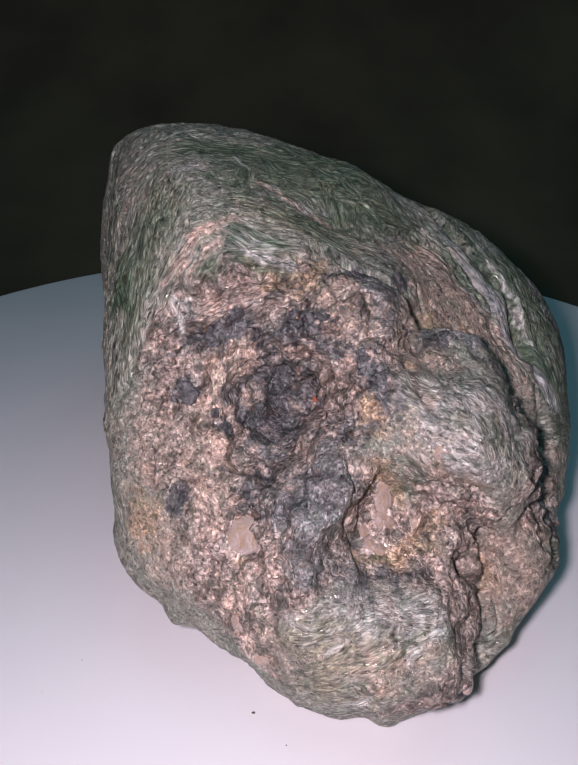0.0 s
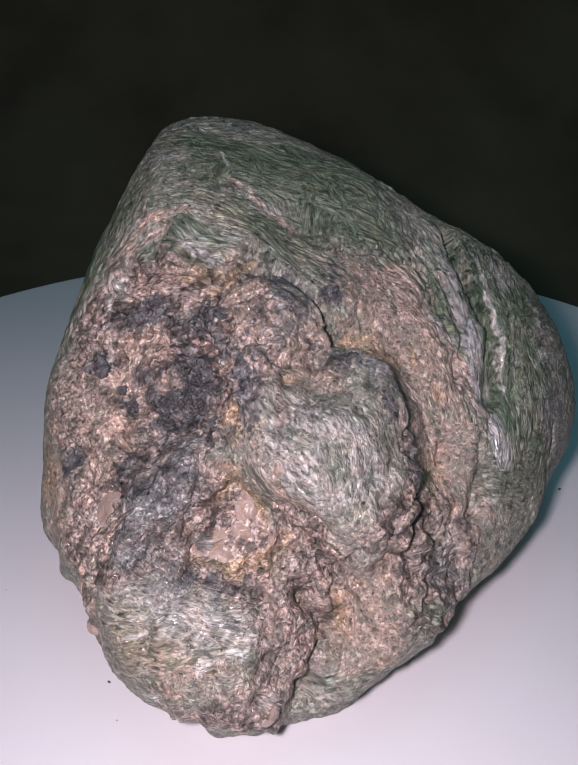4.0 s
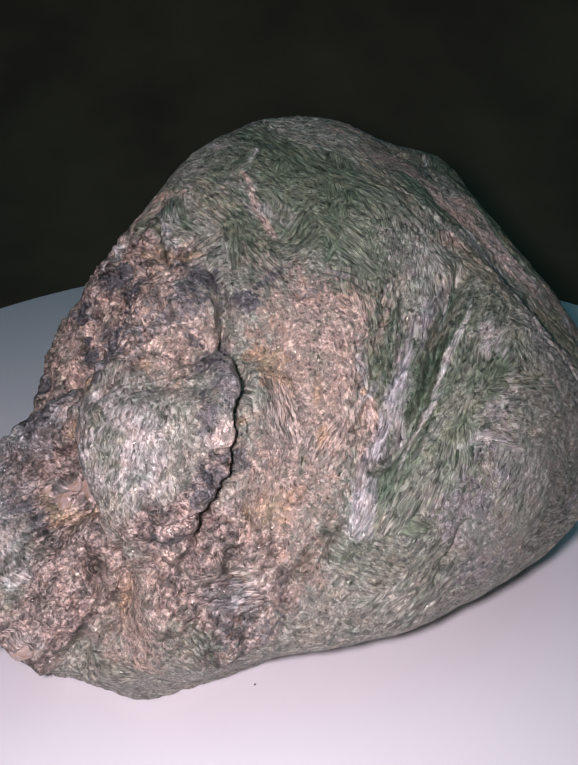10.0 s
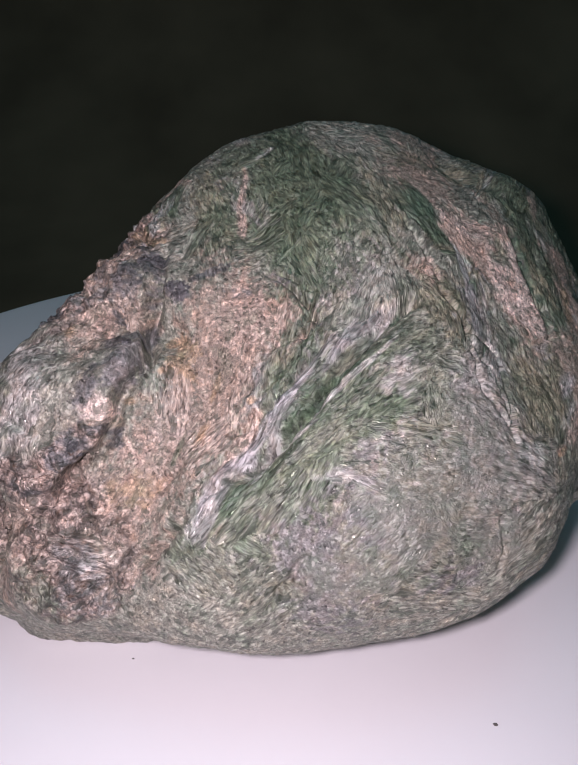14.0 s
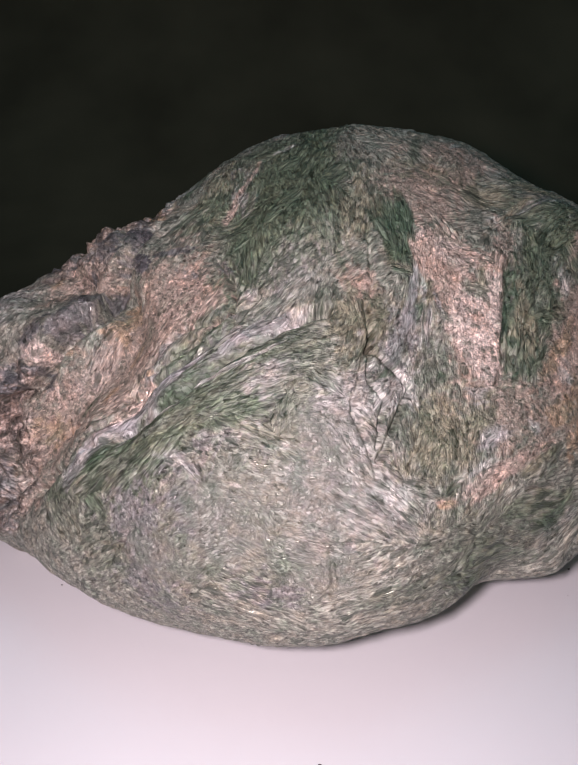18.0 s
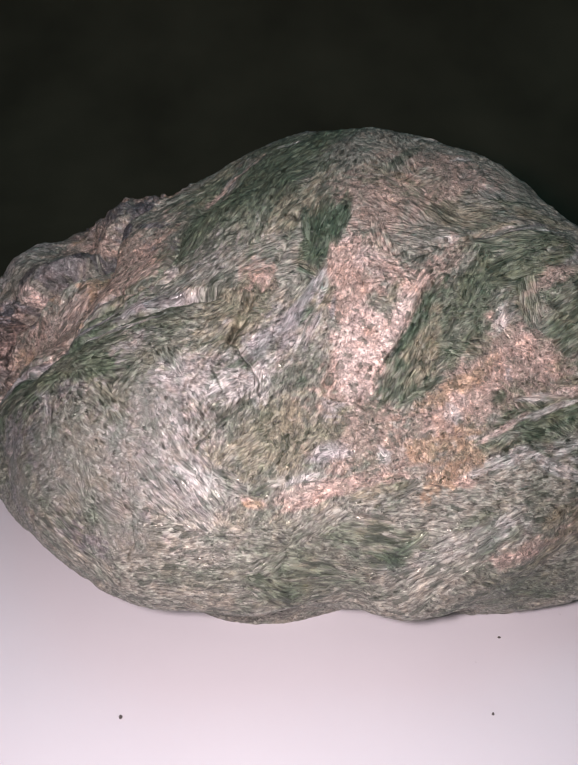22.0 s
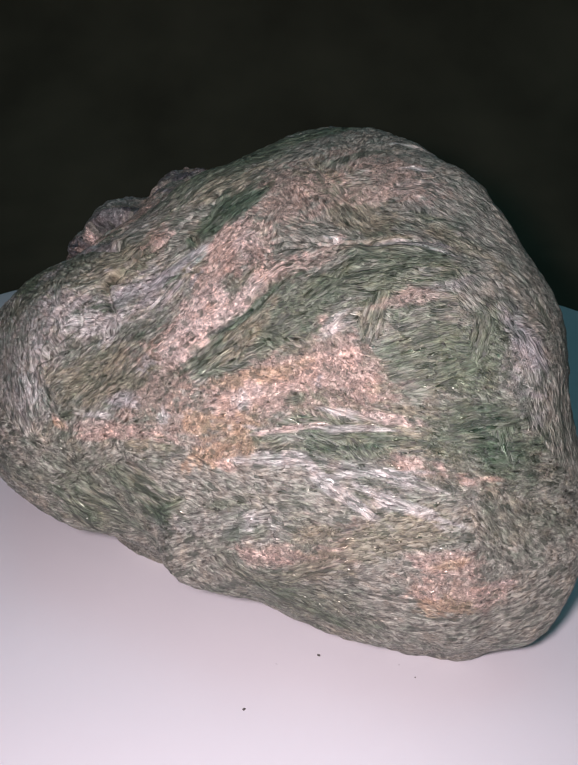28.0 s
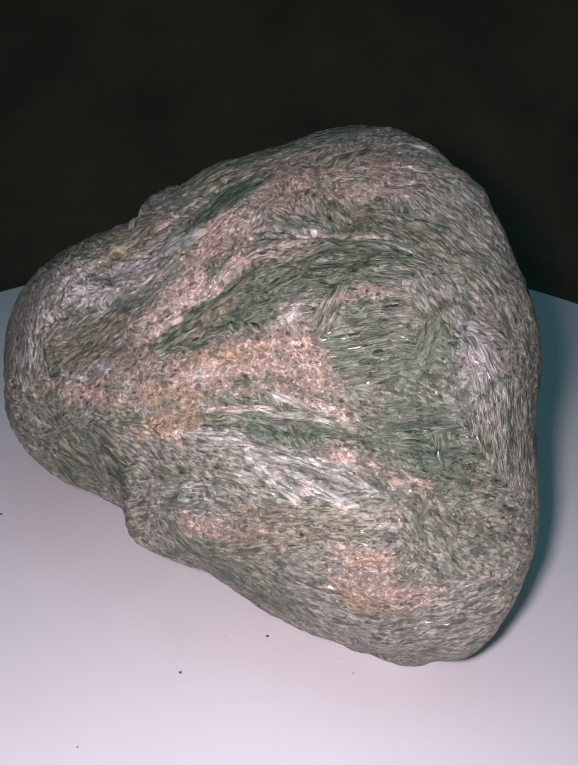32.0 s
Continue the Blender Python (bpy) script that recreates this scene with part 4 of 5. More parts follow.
lay("grey", [
    (-0.09, -6.88, -0.60, 1.12, 0.15, -0.08, 0.46), (-0.93, -1.08, 3.83, 0.37, 0.20, -0.15, 0.23), (-3.22, -1.17, 4.64, 0.49, 0.07, 0.08, 0.19),
    (1.13, -5.45, 1.84, 0.61, -0.06, -0.17, 0.46), (1.36, -5.72, 1.36, 0.38, -0.04, -0.15, 0.31), (2.16, -5.03, 1.42, 0.31, -0.13, -0.44, 0.29),
    (3.92, 0.73, 1.75, -0.12, 0.57, 0.10, 0.44), (3.89, 2.01, 1.39, -0.15, 0.32, -0.02, 0.85), (1.37, 3.93, 1.95, -0.16, 0.22, 0.00, 0.23),
    (-3.10, 5.08, 3.35, -1.11, -0.07, 0.31, 0.10),
])
lay("slate", [
    (-0.75, -4.15, 2.39, 0.20, -0.16, -0.05, 0.22), (-0.71, -5.78, 0.99, 0.22, -0.41, -0.25, 0.38), (-0.90, -6.40, 0.55, 0.34, -0.18, -0.22, 0.34),
    (-1.00, -6.75, 0.24, 0.52, 0.01, -0.05, 0.26), (0.80, -1.48, 3.05, 0.09, 0.30, -0.02, 0.17), (-0.37, -6.46, -0.02, 0.16, 0.22, 0.01, 0.25),
    (0.63, -2.51, 3.00, 0.07, 0.10, -0.01, 0.18), (1.89, -3.63, 2.03, 0.10, 0.00, -0.09, 0.12), (2.39, -4.25, 1.25, 0.06, 0.10, -0.11, 0.12),
    (3.26, -4.35, -0.42, 0.14, 0.20, -0.16, 0.31), (4.52, -0.77, 0.53, 0.29, 0.33, -0.55, 0.52), (0.70, -0.84, 3.22, 0.15, 0.19, -0.03, 0.10),
    (4.49, 0.47, 1.08, 0.02, 0.73, -0.04, 0.65), (4.53, 1.69, -0.06, -0.12, 0.42, -0.00, 0.39),
])
lay("slate", [
    (1.53, -3.46, 2.17, 0.02, 0.24, 0.00, 0.20), (2.24, -0.54, 2.43, -0.50, 0.36, 0.37, 0.06), (0.35, 2.94, 3.08, -0.18, -0.12, 0.19, 0.05),
    (-1.25, 5.39, 2.15, -0.04, -0.07, 0.10, 0.05), (-3.28, 4.18, 3.81, -1.56, 0.29, -0.03, 0.05),
])
lay("moss", [
    (1.21, -5.37, 1.88, 0.22, -0.13, -0.14, 0.17), (2.46, -0.85, 2.18, 0.48, -0.57, -0.58, 0.09), (1.74, -5.40, 1.64, 0.28, -0.09, -0.25, 0.21),
    (3.35, -5.02, -1.09, 0.19, 0.50, -0.49, 0.32), (2.39, -5.78, -1.94, 0.41, 0.25, 0.10, 0.25), (3.97, 0.76, 1.71, 0.40, -0.19, -0.38, 0.37),
    (4.15, -1.06, 1.02, 0.08, -0.29, -0.28, 0.22), (4.60, -1.02, -0.09, 0.05, 0.21, 0.03, 0.22), (-0.21, 3.43, 3.16, -0.12, 0.24, -0.05, 0.17),
    (4.52, 1.57, 0.26, -0.11, 0.42, -0.11, 0.44), (-0.63, 4.39, 2.78, -0.46, 0.08, 0.20, 0.28), (-1.22, 6.83, -1.16, -0.72, 0.26, -0.24, 0.27),
    (-1.37, 6.84, -1.64, -0.50, 0.20, -0.33, 0.19), (-2.84, 1.71, 4.75, -0.85, -0.11, 0.11, 0.13),
])
lay("moss", [
    (-4.57, 7.28, 0.34, -0.45, 0.01, -0.20, 0.32),
])
lay("tan", [
    (0.19, -7.46, -1.21, 0.65, -0.05, 0.03, 0.39), (0.97, -5.59, 1.03, 0.10, 0.02, -0.16, 0.17), (2.32, -1.72, 1.87, 0.76, -0.50, -0.79, 0.34),
    (2.53, -5.45, -0.99, 0.37, -0.05, -0.89, 0.53), (3.70, -3.18, -0.29, 0.09, -0.19, -0.32, 0.25), (2.07, -2.05, 1.66, 0.42, 0.55, -0.17, 0.67),
    (2.90, -2.68, 0.76, 0.58, 0.18, -0.31, 0.49), (2.59, -5.41, -0.70, 0.16, -0.06, -0.36, 0.39), (0.93, -7.29, -0.90, 0.20, 0.03, 0.02, 0.16),
    (0.15, 3.01, 3.16, 0.16, 0.05, -0.13, 0.13), (-2.76, 2.67, 4.37, -1.12, 0.33, 0.05, 0.27),
])
lay("olive", [
    (0.26, 2.23, 3.51, -0.03, 0.25, -0.10, 0.12), (1.37, 2.08, 3.07, -0.22, 0.22, -0.02, 0.17), (2.21, 3.64, 1.58, 0.03, 0.21, -0.11, 0.27),
    (-0.93, 5.48, 1.91, -0.10, 0.02, 0.02, 0.14), (2.02, 3.71, 1.65, -0.10, 0.24, -0.05, 0.15), (1.52, 2.05, 3.02, -0.36, 0.19, 0.06, 0.20),
    (-0.47, 3.55, 3.26, -0.26, -0.03, 0.17, 0.12), (-2.10, 7.19, 0.21, -0.90, 0.23, 0.08, 0.16), (-0.88, 6.81, 0.27, -0.31, 0.05, 0.08, 0.16),
    (2.61, 3.62, 1.37, -0.36, 0.11, 0.16, 0.13),
])
lay("green", [
    (-3.67, -2.01, 3.90, 0.27, -0.42, -0.13, 0.36), (-1.12, -0.49, 4.27, 0.57, -0.15, -0.28, 0.39), (0.13, -0.38, 3.78, 0.49, -0.07, -0.31, 0.34),
    (-1.78, -3.00, 3.44, 0.50, -0.09, -0.09, 0.12), (3.33, 0.39, 2.16, 0.32, -0.61, -0.31, 0.38), (3.92, -0.84, 1.37, 0.13, -0.21, -0.23, 0.21),
    (-0.61, -0.57, 4.00, 1.01, 0.02, -0.45, 0.56), (3.27, -0.29, 2.06, 0.98, -1.15, -0.98, 0.44), (3.62, -1.36, 1.26, 0.38, -0.38, -0.48, 0.25),
    (2.60, -2.61, 1.02, 0.21, -0.16, -0.26, 0.07), (3.34, -1.20, 1.47, 0.03, 0.37, 0.22, 0.06),
    (-0.54, 0.20, 4.27, 0.77, 0.15, -0.22, 0.27), (-1.26, -0.92, 4.13, 0.73, -0.02, -0.39, 0.23),
])
lay("green", [
    (4.32, -1.51, 0.37, 0.14, 0.28, -0.09, 0.19), (-0.27, 4.34, 2.60, 0.73, 0.21, -0.56, 0.22), (3.29, -0.93, 1.73, -0.14, 0.52, 0.40, 0.08),
    (0.17, 4.70, 2.13, -0.69, 0.16, 0.22, 0.06), (-1.51, 6.14, 1.32, -0.51, 0.39, -0.29, 0.41), (-2.34, 4.67, 3.32, -1.03, 0.45, 0.06, 0.34),
    (1.66, 5.09, 0.28, -0.23, 0.20, -0.08, 0.08), (2.87, 4.17, -0.58, -0.55, 0.29, -0.43, 0.20), (-0.85, 5.45, 1.91, -0.20, 0.02, 0.05, 0.11),
    (-1.20, 6.05, 1.34, -0.63, 0.12, 0.03, 0.11), (-3.33, 5.99, 2.50, -0.44, 0.06, 0.12, 0.39), (-0.09, 6.54, 0.26, -0.16, 0.06, 0.09, 0.15),
    (-3.70, 3.52, 4.10, -0.40, 0.18, -0.07, 0.12), (-2.12, 4.46, 3.37, -0.23, 0.14, -0.01, 0.07),
])
lay("green", [
    (-5.06, 5.32, 3.02, -0.05, 0.19, -0.17, 0.12),
])
lay("pink", [
    (-2.45, -4.73, 0.93, 0.24, -0.03, -0.12, 0.29), (-2.42, -5.41, 0.28, 0.17, -0.19, -0.14, 0.32), (-2.21, -6.34, -0.78, 0.41, -0.29, 0.14, 0.40),
    (-2.71, -4.38, 1.51, 0.16, 0.04, -0.02, 0.12), (-2.60, -2.42, 3.94, 0.37, 0.22, 0.17, 0.09), (-3.12, -2.90, 3.38, 0.16, 0.18, 0.24, 0.07),
    (-4.44, -0.89, 3.79, 0.04, -0.18, -0.06, 0.10), (1.36, -1.20, 2.80, 0.47, 0.25, -0.22, 0.61), (-2.65, -4.11, 1.95, 0.16, -0.09, -0.21, 0.11),
    (-1.83, -3.92, 1.35, 0.19, 0.12, -0.08, 0.18), (-2.39, -4.85, 0.80, 0.40, 0.03, -0.06, 0.23), (0.54, -3.83, 2.41, 0.26, 0.01, -0.22, 0.24),
    (-1.19, -1.32, 3.93, 0.49, -0.06, -0.31, 0.05), (0.32, 3.78, 2.63, 0.49, 0.16, -0.38, 0.24),
])
lay("pink", [
    (-0.25, 2.68, 3.54, 0.38, 0.05, -0.20, 0.11), (-0.70, 3.18, 3.53, -0.18, 0.27, -0.02, 0.14), (0.76, 1.78, 3.46, -0.04, 0.16, -0.03, 0.16),
    (-0.24, 2.54, 3.60, 0.31, 0.17, -0.22, 0.10), (1.90, 4.65, 1.07, -0.20, 0.17, 0.00, 0.10), (2.99, 3.74, 0.92, -0.10, 0.14, -0.06, 0.06),
    (-0.30, 2.48, 3.66, -0.23, -0.02, 0.11, 0.12), (-0.14, 3.04, 3.31, -0.48, 0.31, 0.11, 0.13), (-1.59, 5.19, 2.54, -0.39, 0.13, 0.06, 0.18),
    (0.37, 5.78, 0.99, -0.15, 0.12, -0.02, 0.08), (1.82, 4.66, 1.15, -0.22, 0.20, -0.01, 0.07), (-0.50, 2.58, 3.70, -0.23, -0.05, 0.12, 0.13),
    (-0.13, 2.43, 3.60, -0.31, -0.29, 0.28, 0.07), (-2.00, 5.46, 2.45, -0.30, 0.18, -0.04, 0.14),
])
lay("pink", [
    (-3.56, 6.98, 1.02, 0.33, -0.05, 0.01, 0.05), (-3.32, 7.72, -0.64, -0.61, 0.04, 0.02, 0.14), (-0.32, 6.73, -0.20, -0.24, 0.09, -0.09, 0.10),
    (1.87, 4.62, 1.13, -0.40, 0.25, 0.12, 0.07),
])
lay("ochre", [
    (-0.04, -5.07, 1.94, 0.14, -0.14, -0.05, 0.19), (0.16, -5.40, 0.92, 0.19, 0.13, -0.28, 0.20), (-0.83, -2.91, 3.38, 0.12, -0.09, -0.05, 0.21),
    (0.49, -6.00, -0.22, 0.14, -0.19, -0.08, 0.20), (2.58, -2.23, 1.31, 0.14, -0.11, -0.13, 0.10), (0.93, -2.43, 2.15, 0.09, -0.01, -0.06, 0.17),
    (1.98, -1.94, 1.82, 0.16, -0.12, -0.23, 0.08), (2.76, -3.58, 0.45, 0.09, 0.08, -0.15, 0.16), (0.01, -5.45, 0.59, 0.11, 0.12, 0.04, 0.16),
    (1.04, -5.66, 0.03, 0.23, 0.00, 0.03, 0.12), (1.99, -5.46, -1.01, 0.16, -0.06, -0.33, 0.16), (1.65, -2.39, 1.96, 0.16, 0.11, -0.15, 0.11),
    (2.53, -1.40, 1.91, 0.06, 0.03, -0.05, 0.09), (0.05, 5.71, 1.29, -0.03, 0.19, -0.18, 0.15),
])
lay("ochre", [
    (2.96, 3.78, 0.89, -0.13, 0.13, -0.01, 0.06), (-0.36, 4.98, 2.16, -0.87, 0.24, 0.21, 0.18), (-2.84, 7.55, -0.13, -0.44, 0.05, 0.09, 0.09),
    (0.60, 5.17, 1.52, -0.35, 0.26, -0.04, 0.21),
])
lay("deep", [
    (-2.72, -0.22, 4.78, 0.63, 0.29, -0.06, 0.24), (-4.29, -2.45, 2.82, 0.14, -0.65, -0.34, 0.31), (-2.38, -2.59, 3.81, 0.26, -0.10, -0.09, 0.19),
    (-0.36, -0.09, 4.13, 0.12, 0.29, 0.06, 0.38), (2.56, -0.02, 2.50, 0.67, -0.99, -0.62, 0.22), (2.06, -0.77, 2.42, 0.62, -0.30, -0.46, 0.08),
    (2.47, 0.30, 2.63, 0.76, -0.86, -0.57, 0.07), (3.28, -0.82, 1.81, 0.11, -0.31, -0.26, 0.07), (-0.06, -0.42, 3.86, 0.18, 0.02, -0.07, 0.13),
    (-0.37, 2.03, 3.88, 0.07, 0.22, -0.12, 0.13), (-0.41, 1.91, 3.95, 0.02, 0.41, -0.16, 0.19), (1.52, 5.23, -0.14, -0.18, 0.18, -0.19, 0.16),
    (4.00, -1.53, 0.86, -0.08, 0.25, 0.25, 0.11), (0.35, 2.24, 3.47, 0.07, -0.18, 0.05, 0.12),
])
lay("deep", [
    (-0.56, 1.98, 3.98, -0.09, 0.22, -0.05, 0.19), (1.42, 3.27, 2.15, -0.12, 0.03, 0.06, 0.11), (-0.29, 4.07, 2.81, -0.54, -0.02, 0.35, 0.09),
    (1.44, 5.31, -0.08, -0.11, 0.12, -0.18, 0.14), (0.04, 4.04, 2.63, -0.69, -0.05, 0.44, 0.05), (-3.75, 6.86, 1.26, -0.45, 0.07, -0.05, 0.39),
    (1.30, 5.44, 0.06, -0.26, 0.24, 0.23, 0.14),
])
lay("dark", [
    (-2.36, -3.73, 2.66, 0.45, 0.07, 0.18, 0.18), (-1.23, -3.79, 2.84, 0.28, -0.12, -0.05, 0.23), (-3.04, -4.26, 1.76, 0.17, -0.12, -0.16, 0.24),
    (-2.39, -4.44, 1.22, 0.16, -0.01, -0.13, 0.20), (-3.11, -5.25, 0.25, 0.21, 0.03, 0.18, 0.20), (-0.03, -4.73, 2.35, 0.22, -0.20, -0.11, 0.22),
    (-1.50, -3.69, 1.22, 0.26, -0.03, -0.27, 0.39), (-1.56, -4.88, 0.80, 0.33, -0.33, 0.04, 0.32), (-0.69, -4.82, 1.45, 0.38, -0.50, 0.23, 0.24),
    (-1.61, -5.77, 0.54, 0.24, -0.18, 0.10, 0.19), (-0.12, -6.48, -0.29, 0.36, 0.12, -0.16, 0.17), (-2.28, -4.12, 1.65, 0.20, 0.08, -0.05, 0.21),
    (-1.28, -3.85, 2.68, 0.79, -0.11, 0.19, 0.30), (-2.32, -3.80, 2.56, 0.16, -0.02, -0.02, 0.14),
])
lay("dark", [
    (0.29, -5.08, 2.12, 0.20, -0.02, 0.04, 0.23), (-0.16, -5.26, 1.56, 0.51, -0.03, 0.28, 0.20), (-0.85, -5.94, 0.88, 0.75, 0.01, 0.35, 0.25),
    (-0.14, -2.90, 3.25, 0.23, 0.06, -0.04, 0.18), (2.62, -5.11, 0.52, 0.07, 0.14, -0.07, 0.12), (2.48, -4.30, 1.08, 0.02, 0.11, -0.04, 0.16),
    (2.32, -3.52, 1.30, 0.02, 0.04, -0.04, 0.11), (-0.09, -2.73, 3.28, 0.10, 0.07, -0.01, 0.14),
])
lay("blush", [
    (-2.88, -4.07, 2.03, 0.01, -0.15, -0.24, 0.15), (-1.85, -6.79, -1.65, 0.36, -0.24, -0.28, 0.25), (0.24, -5.64, -0.02, 0.37, 0.11, -0.13, 0.32),
    (-2.19, -5.95, -0.16, 0.21, -0.16, 0.04, 0.24), (0.40, -5.31, 0.12, 0.29, -0.05, -0.07, 0.21), (2.16, -3.70, 1.63, -0.00, 0.15, -0.01, 0.16),
    (0.06, 3.89, 2.72, 0.85, 0.23, -0.63, 0.21), (0.62, 3.63, 2.52, -0.17, 0.30, -0.03, 0.25), (0.36, 3.75, 2.62, -0.26, 0.17, 0.07, 0.30),
    (0.77, 4.10, 2.21, -0.10, 0.00, 0.05, 0.12), (-0.26, 5.09, 2.02, -0.13, 0.15, -0.07, 0.12), (0.36, 3.77, 2.61, -0.49, 0.01, 0.29, 0.14),
    (-0.73, 5.76, 1.54, -0.80, 0.14, 0.12, 0.06), (-2.21, 6.05, 1.75, -0.53, 0.24, -0.04, 0.11),
])
lay("blush", [
    (-3.74, 7.69, -0.55, -0.28, -0.01, -0.04, 0.06),
])
lay("lilac", [
    (2.82, -0.98, 1.97, 1.12, -1.40, -1.18, 0.12), (-0.03, -5.89, 0.03, 0.16, 0.16, -0.06, 0.21), (2.17, 0.08, 2.70, 0.44, -0.38, -0.29, 0.09),
    (3.82, -2.13, 0.70, 0.37, -0.33, -0.58, 0.11), (3.10, -1.44, 1.41, 0.17, -0.35, -0.27, 0.09), (2.13, 0.54, 2.84, -0.36, 0.40, 0.25, 0.05),
    (0.78, 2.90, 2.77, -0.35, -0.06, 0.32, 0.06), (1.81, 4.26, 1.50, -0.30, 0.17, 0.09, 0.16), (-4.54, 5.94, 2.73, -0.30, 0.32, -0.52, 0.24),
])
lay("mica", [
    (4.11, -0.10, 1.49, 0.08, 0.32, 0.00, 0.13), (3.57, 2.91, 1.11, -0.15, 0.83, -0.61, 0.11), (3.95, 1.01, 1.71, 0.02, 0.20, -0.04, 0.07),
    (0.02, 6.45, 0.31, -0.34, 0.12, 0.19, 0.08), (-1.51, 6.55, 0.88, -0.92, 0.35, -0.14, 0.08), (-1.74, 6.38, 1.13, -0.54, 0.10, 0.06, 0.11),
])
lay("white", [
    (-0.17, -7.02, -0.69, 0.15, 0.05, -0.02, 0.06), (0.79, -6.94, -0.65, 0.15, 0.01, 0.02, 0.07), (0.55, -7.40, -1.04, 0.07, 0.00, 0.02, 0.08),
    (-0.15, -7.54, -1.74, 0.03, -0.01, 0.04, 0.10), (0.37, -7.25, -0.94, 0.11, 0.01, 0.02, 0.05), (0.85, -7.19, -0.82, 0.07, -0.06, -0.04, 0.06),
    (-1.74, -2.91, 3.50, 0.38, -0.09, -0.09, 0.10), (-3.25, -3.42, 2.80, 0.10, -0.17, -0.15, 0.08), (1.56, -6.84, -1.69, 0.04, 0.09, 0.03, 0.11),
    (0.67, -7.06, -0.75, 0.17, -0.01, 0.02, 0.08), (0.04, -7.10, -0.82, 0.13, -0.00, -0.02, 0.07), (2.81, 0.21, 2.43, 0.54, -0.92, -0.52, 0.05),
    (3.60, -1.37, 1.26, 0.27, -0.54, -0.49, 0.07), (3.39, -0.76, 1.79, 0.18, -0.69, -0.46, 0.05),
])
lay("white", [
    (0.93, 2.82, 2.70, 0.53, 0.11, -0.45, 0.05), (3.71, 1.38, 1.89, -0.02, 0.11, -0.00, 0.05), (4.25, 0.86, 1.40, -0.00, 0.15, -0.02, 0.05),
    (3.30, 3.20, 1.16, 0.06, 0.03, -0.09, 0.05), (-2.33, 7.02, 0.60, -0.67, 0.27, -0.13, 0.05), (1.22, 4.88, 1.41, -0.09, 0.07, -0.01, 0.09),
])
lay("moss", [
    (3.02, 0.62, 2.40, 0.34, -0.74, -0.33, 0.14),
])
lay("moss", [
    (3.53, -0.38, 1.88, 0.26, -0.47, -0.33, 0.12),
])
lay("deep", [
    (2.13, 0.61, 2.86, 0.52, -0.70, -0.36, 0.07), (3.00, -0.65, 2.06, 0.33, -0.57, -0.47, 0.08), (3.66, -1.64, 1.10, 0.36, -0.44, -0.47, 0.10),
    (2.12, -0.58, 2.47, 0.48, -0.37, -0.38, 0.06),
])
lay("lilac", [
    (2.05, 0.32, 2.80, 0.35, -0.54, -0.30, 0.10), (2.70, -0.78, 2.13, 0.21, -0.53, -0.42, 0.09), (3.18, -1.73, 1.29, 0.34, -0.45, -0.37, 0.09),
    (3.74, -2.32, 0.63, 0.25, -0.16, -0.38, 0.09),
])
lay("mica", [
    (-1.94, -2.85, 3.57, 0.29, -0.10, -0.10, 0.07),
])
lay("white", [
    (2.82, 0.12, 2.40, 0.51, -0.80, -0.49, 0.05), (3.41, -1.40, 1.33, 0.20, -0.31, -0.26, 0.05), (-1.70, -2.92, 3.49, 0.48, -0.15, -0.14, 0.08),
    (-3.08, -3.45, 2.84, 0.08, -0.10, -0.08, 0.07), (-2.91, -4.22, 1.81, 0.15, -0.04, -0.06, 0.12),
])
lay("worn", [
    (4.08, 1.78, 1.25, -0.58, 1.23, 0.14, 0.78),
    (4.50, 0.83, 1.02, -0.20, 1.00, 0.08, 0.87),
    (4.27, 2.39, 0.23, -0.08, 0.50, -0.36, 0.48),
    (4.78, -0.25, 0.11, 0.12, 0.71, -0.05, 0.44),
])
lay("slate", [
    (1.57, -3.36, 2.17, 0.04, 0.22, -0.01, 0.34),
])
lay("tan", [
    (2.72, -5.20, 0.10, 0.55, 0.30, 0.31, 0.21),
])
lay("green", [
    (3.79, -0.33, 1.71, 0.14, -0.57, -0.31, 0.09),
])
lay("ochre", [
    (2.05, -3.33, 1.75, -0.02, 0.10, 0.01, 0.10), (0.84, -2.64, 2.06, -0.05, 0.21, 0.06, 0.12),
])
lay("dark", [
    (0.52, -3.57, 2.42, 0.06, 0.14, -0.07, 0.21), (2.33, -3.75, 1.32, 0.01, 0.34, -0.05, 0.11), (2.46, -4.36, 1.10, 0.03, 0.13, -0.06, 0.20),
    (2.67, -4.92, 0.54, 0.05, 0.24, 0.02, 0.07),
])
lay("blush", [
    (2.14, -3.83, 1.67, 0.02, 0.25, -0.05, 0.26), (2.60, -5.03, 0.66, 0.03, 0.12, -0.01, 0.12),
])
lay("white", [
    (3.71, 1.38, 1.89, -0.02, 0.11, -0.00, 0.05), (4.25, 0.86, 1.40, -0.00, 0.15, -0.02, 0.05),
])
lay("worn", [(3.43, 1.84, 2.04, -0.28, 0.59, 0.01, 0.43)])
lay("grey", [
    (2.97, 0.93, 2.48, -0.15, 0.41, 0.15, 0.27), (2.14, 2.61, 2.25, -0.32, 0.21, -0.07, 0.20),
])
lay("moss", [
    (3.56, -0.06, 1.94, -0.05, 0.37, 0.12, 0.17), (3.97, -1.26, 1.08, -0.06, 0.37, 0.29, 0.20), (2.35, 0.52, 2.75, -0.27, 0.85, 0.36, 0.15),
])
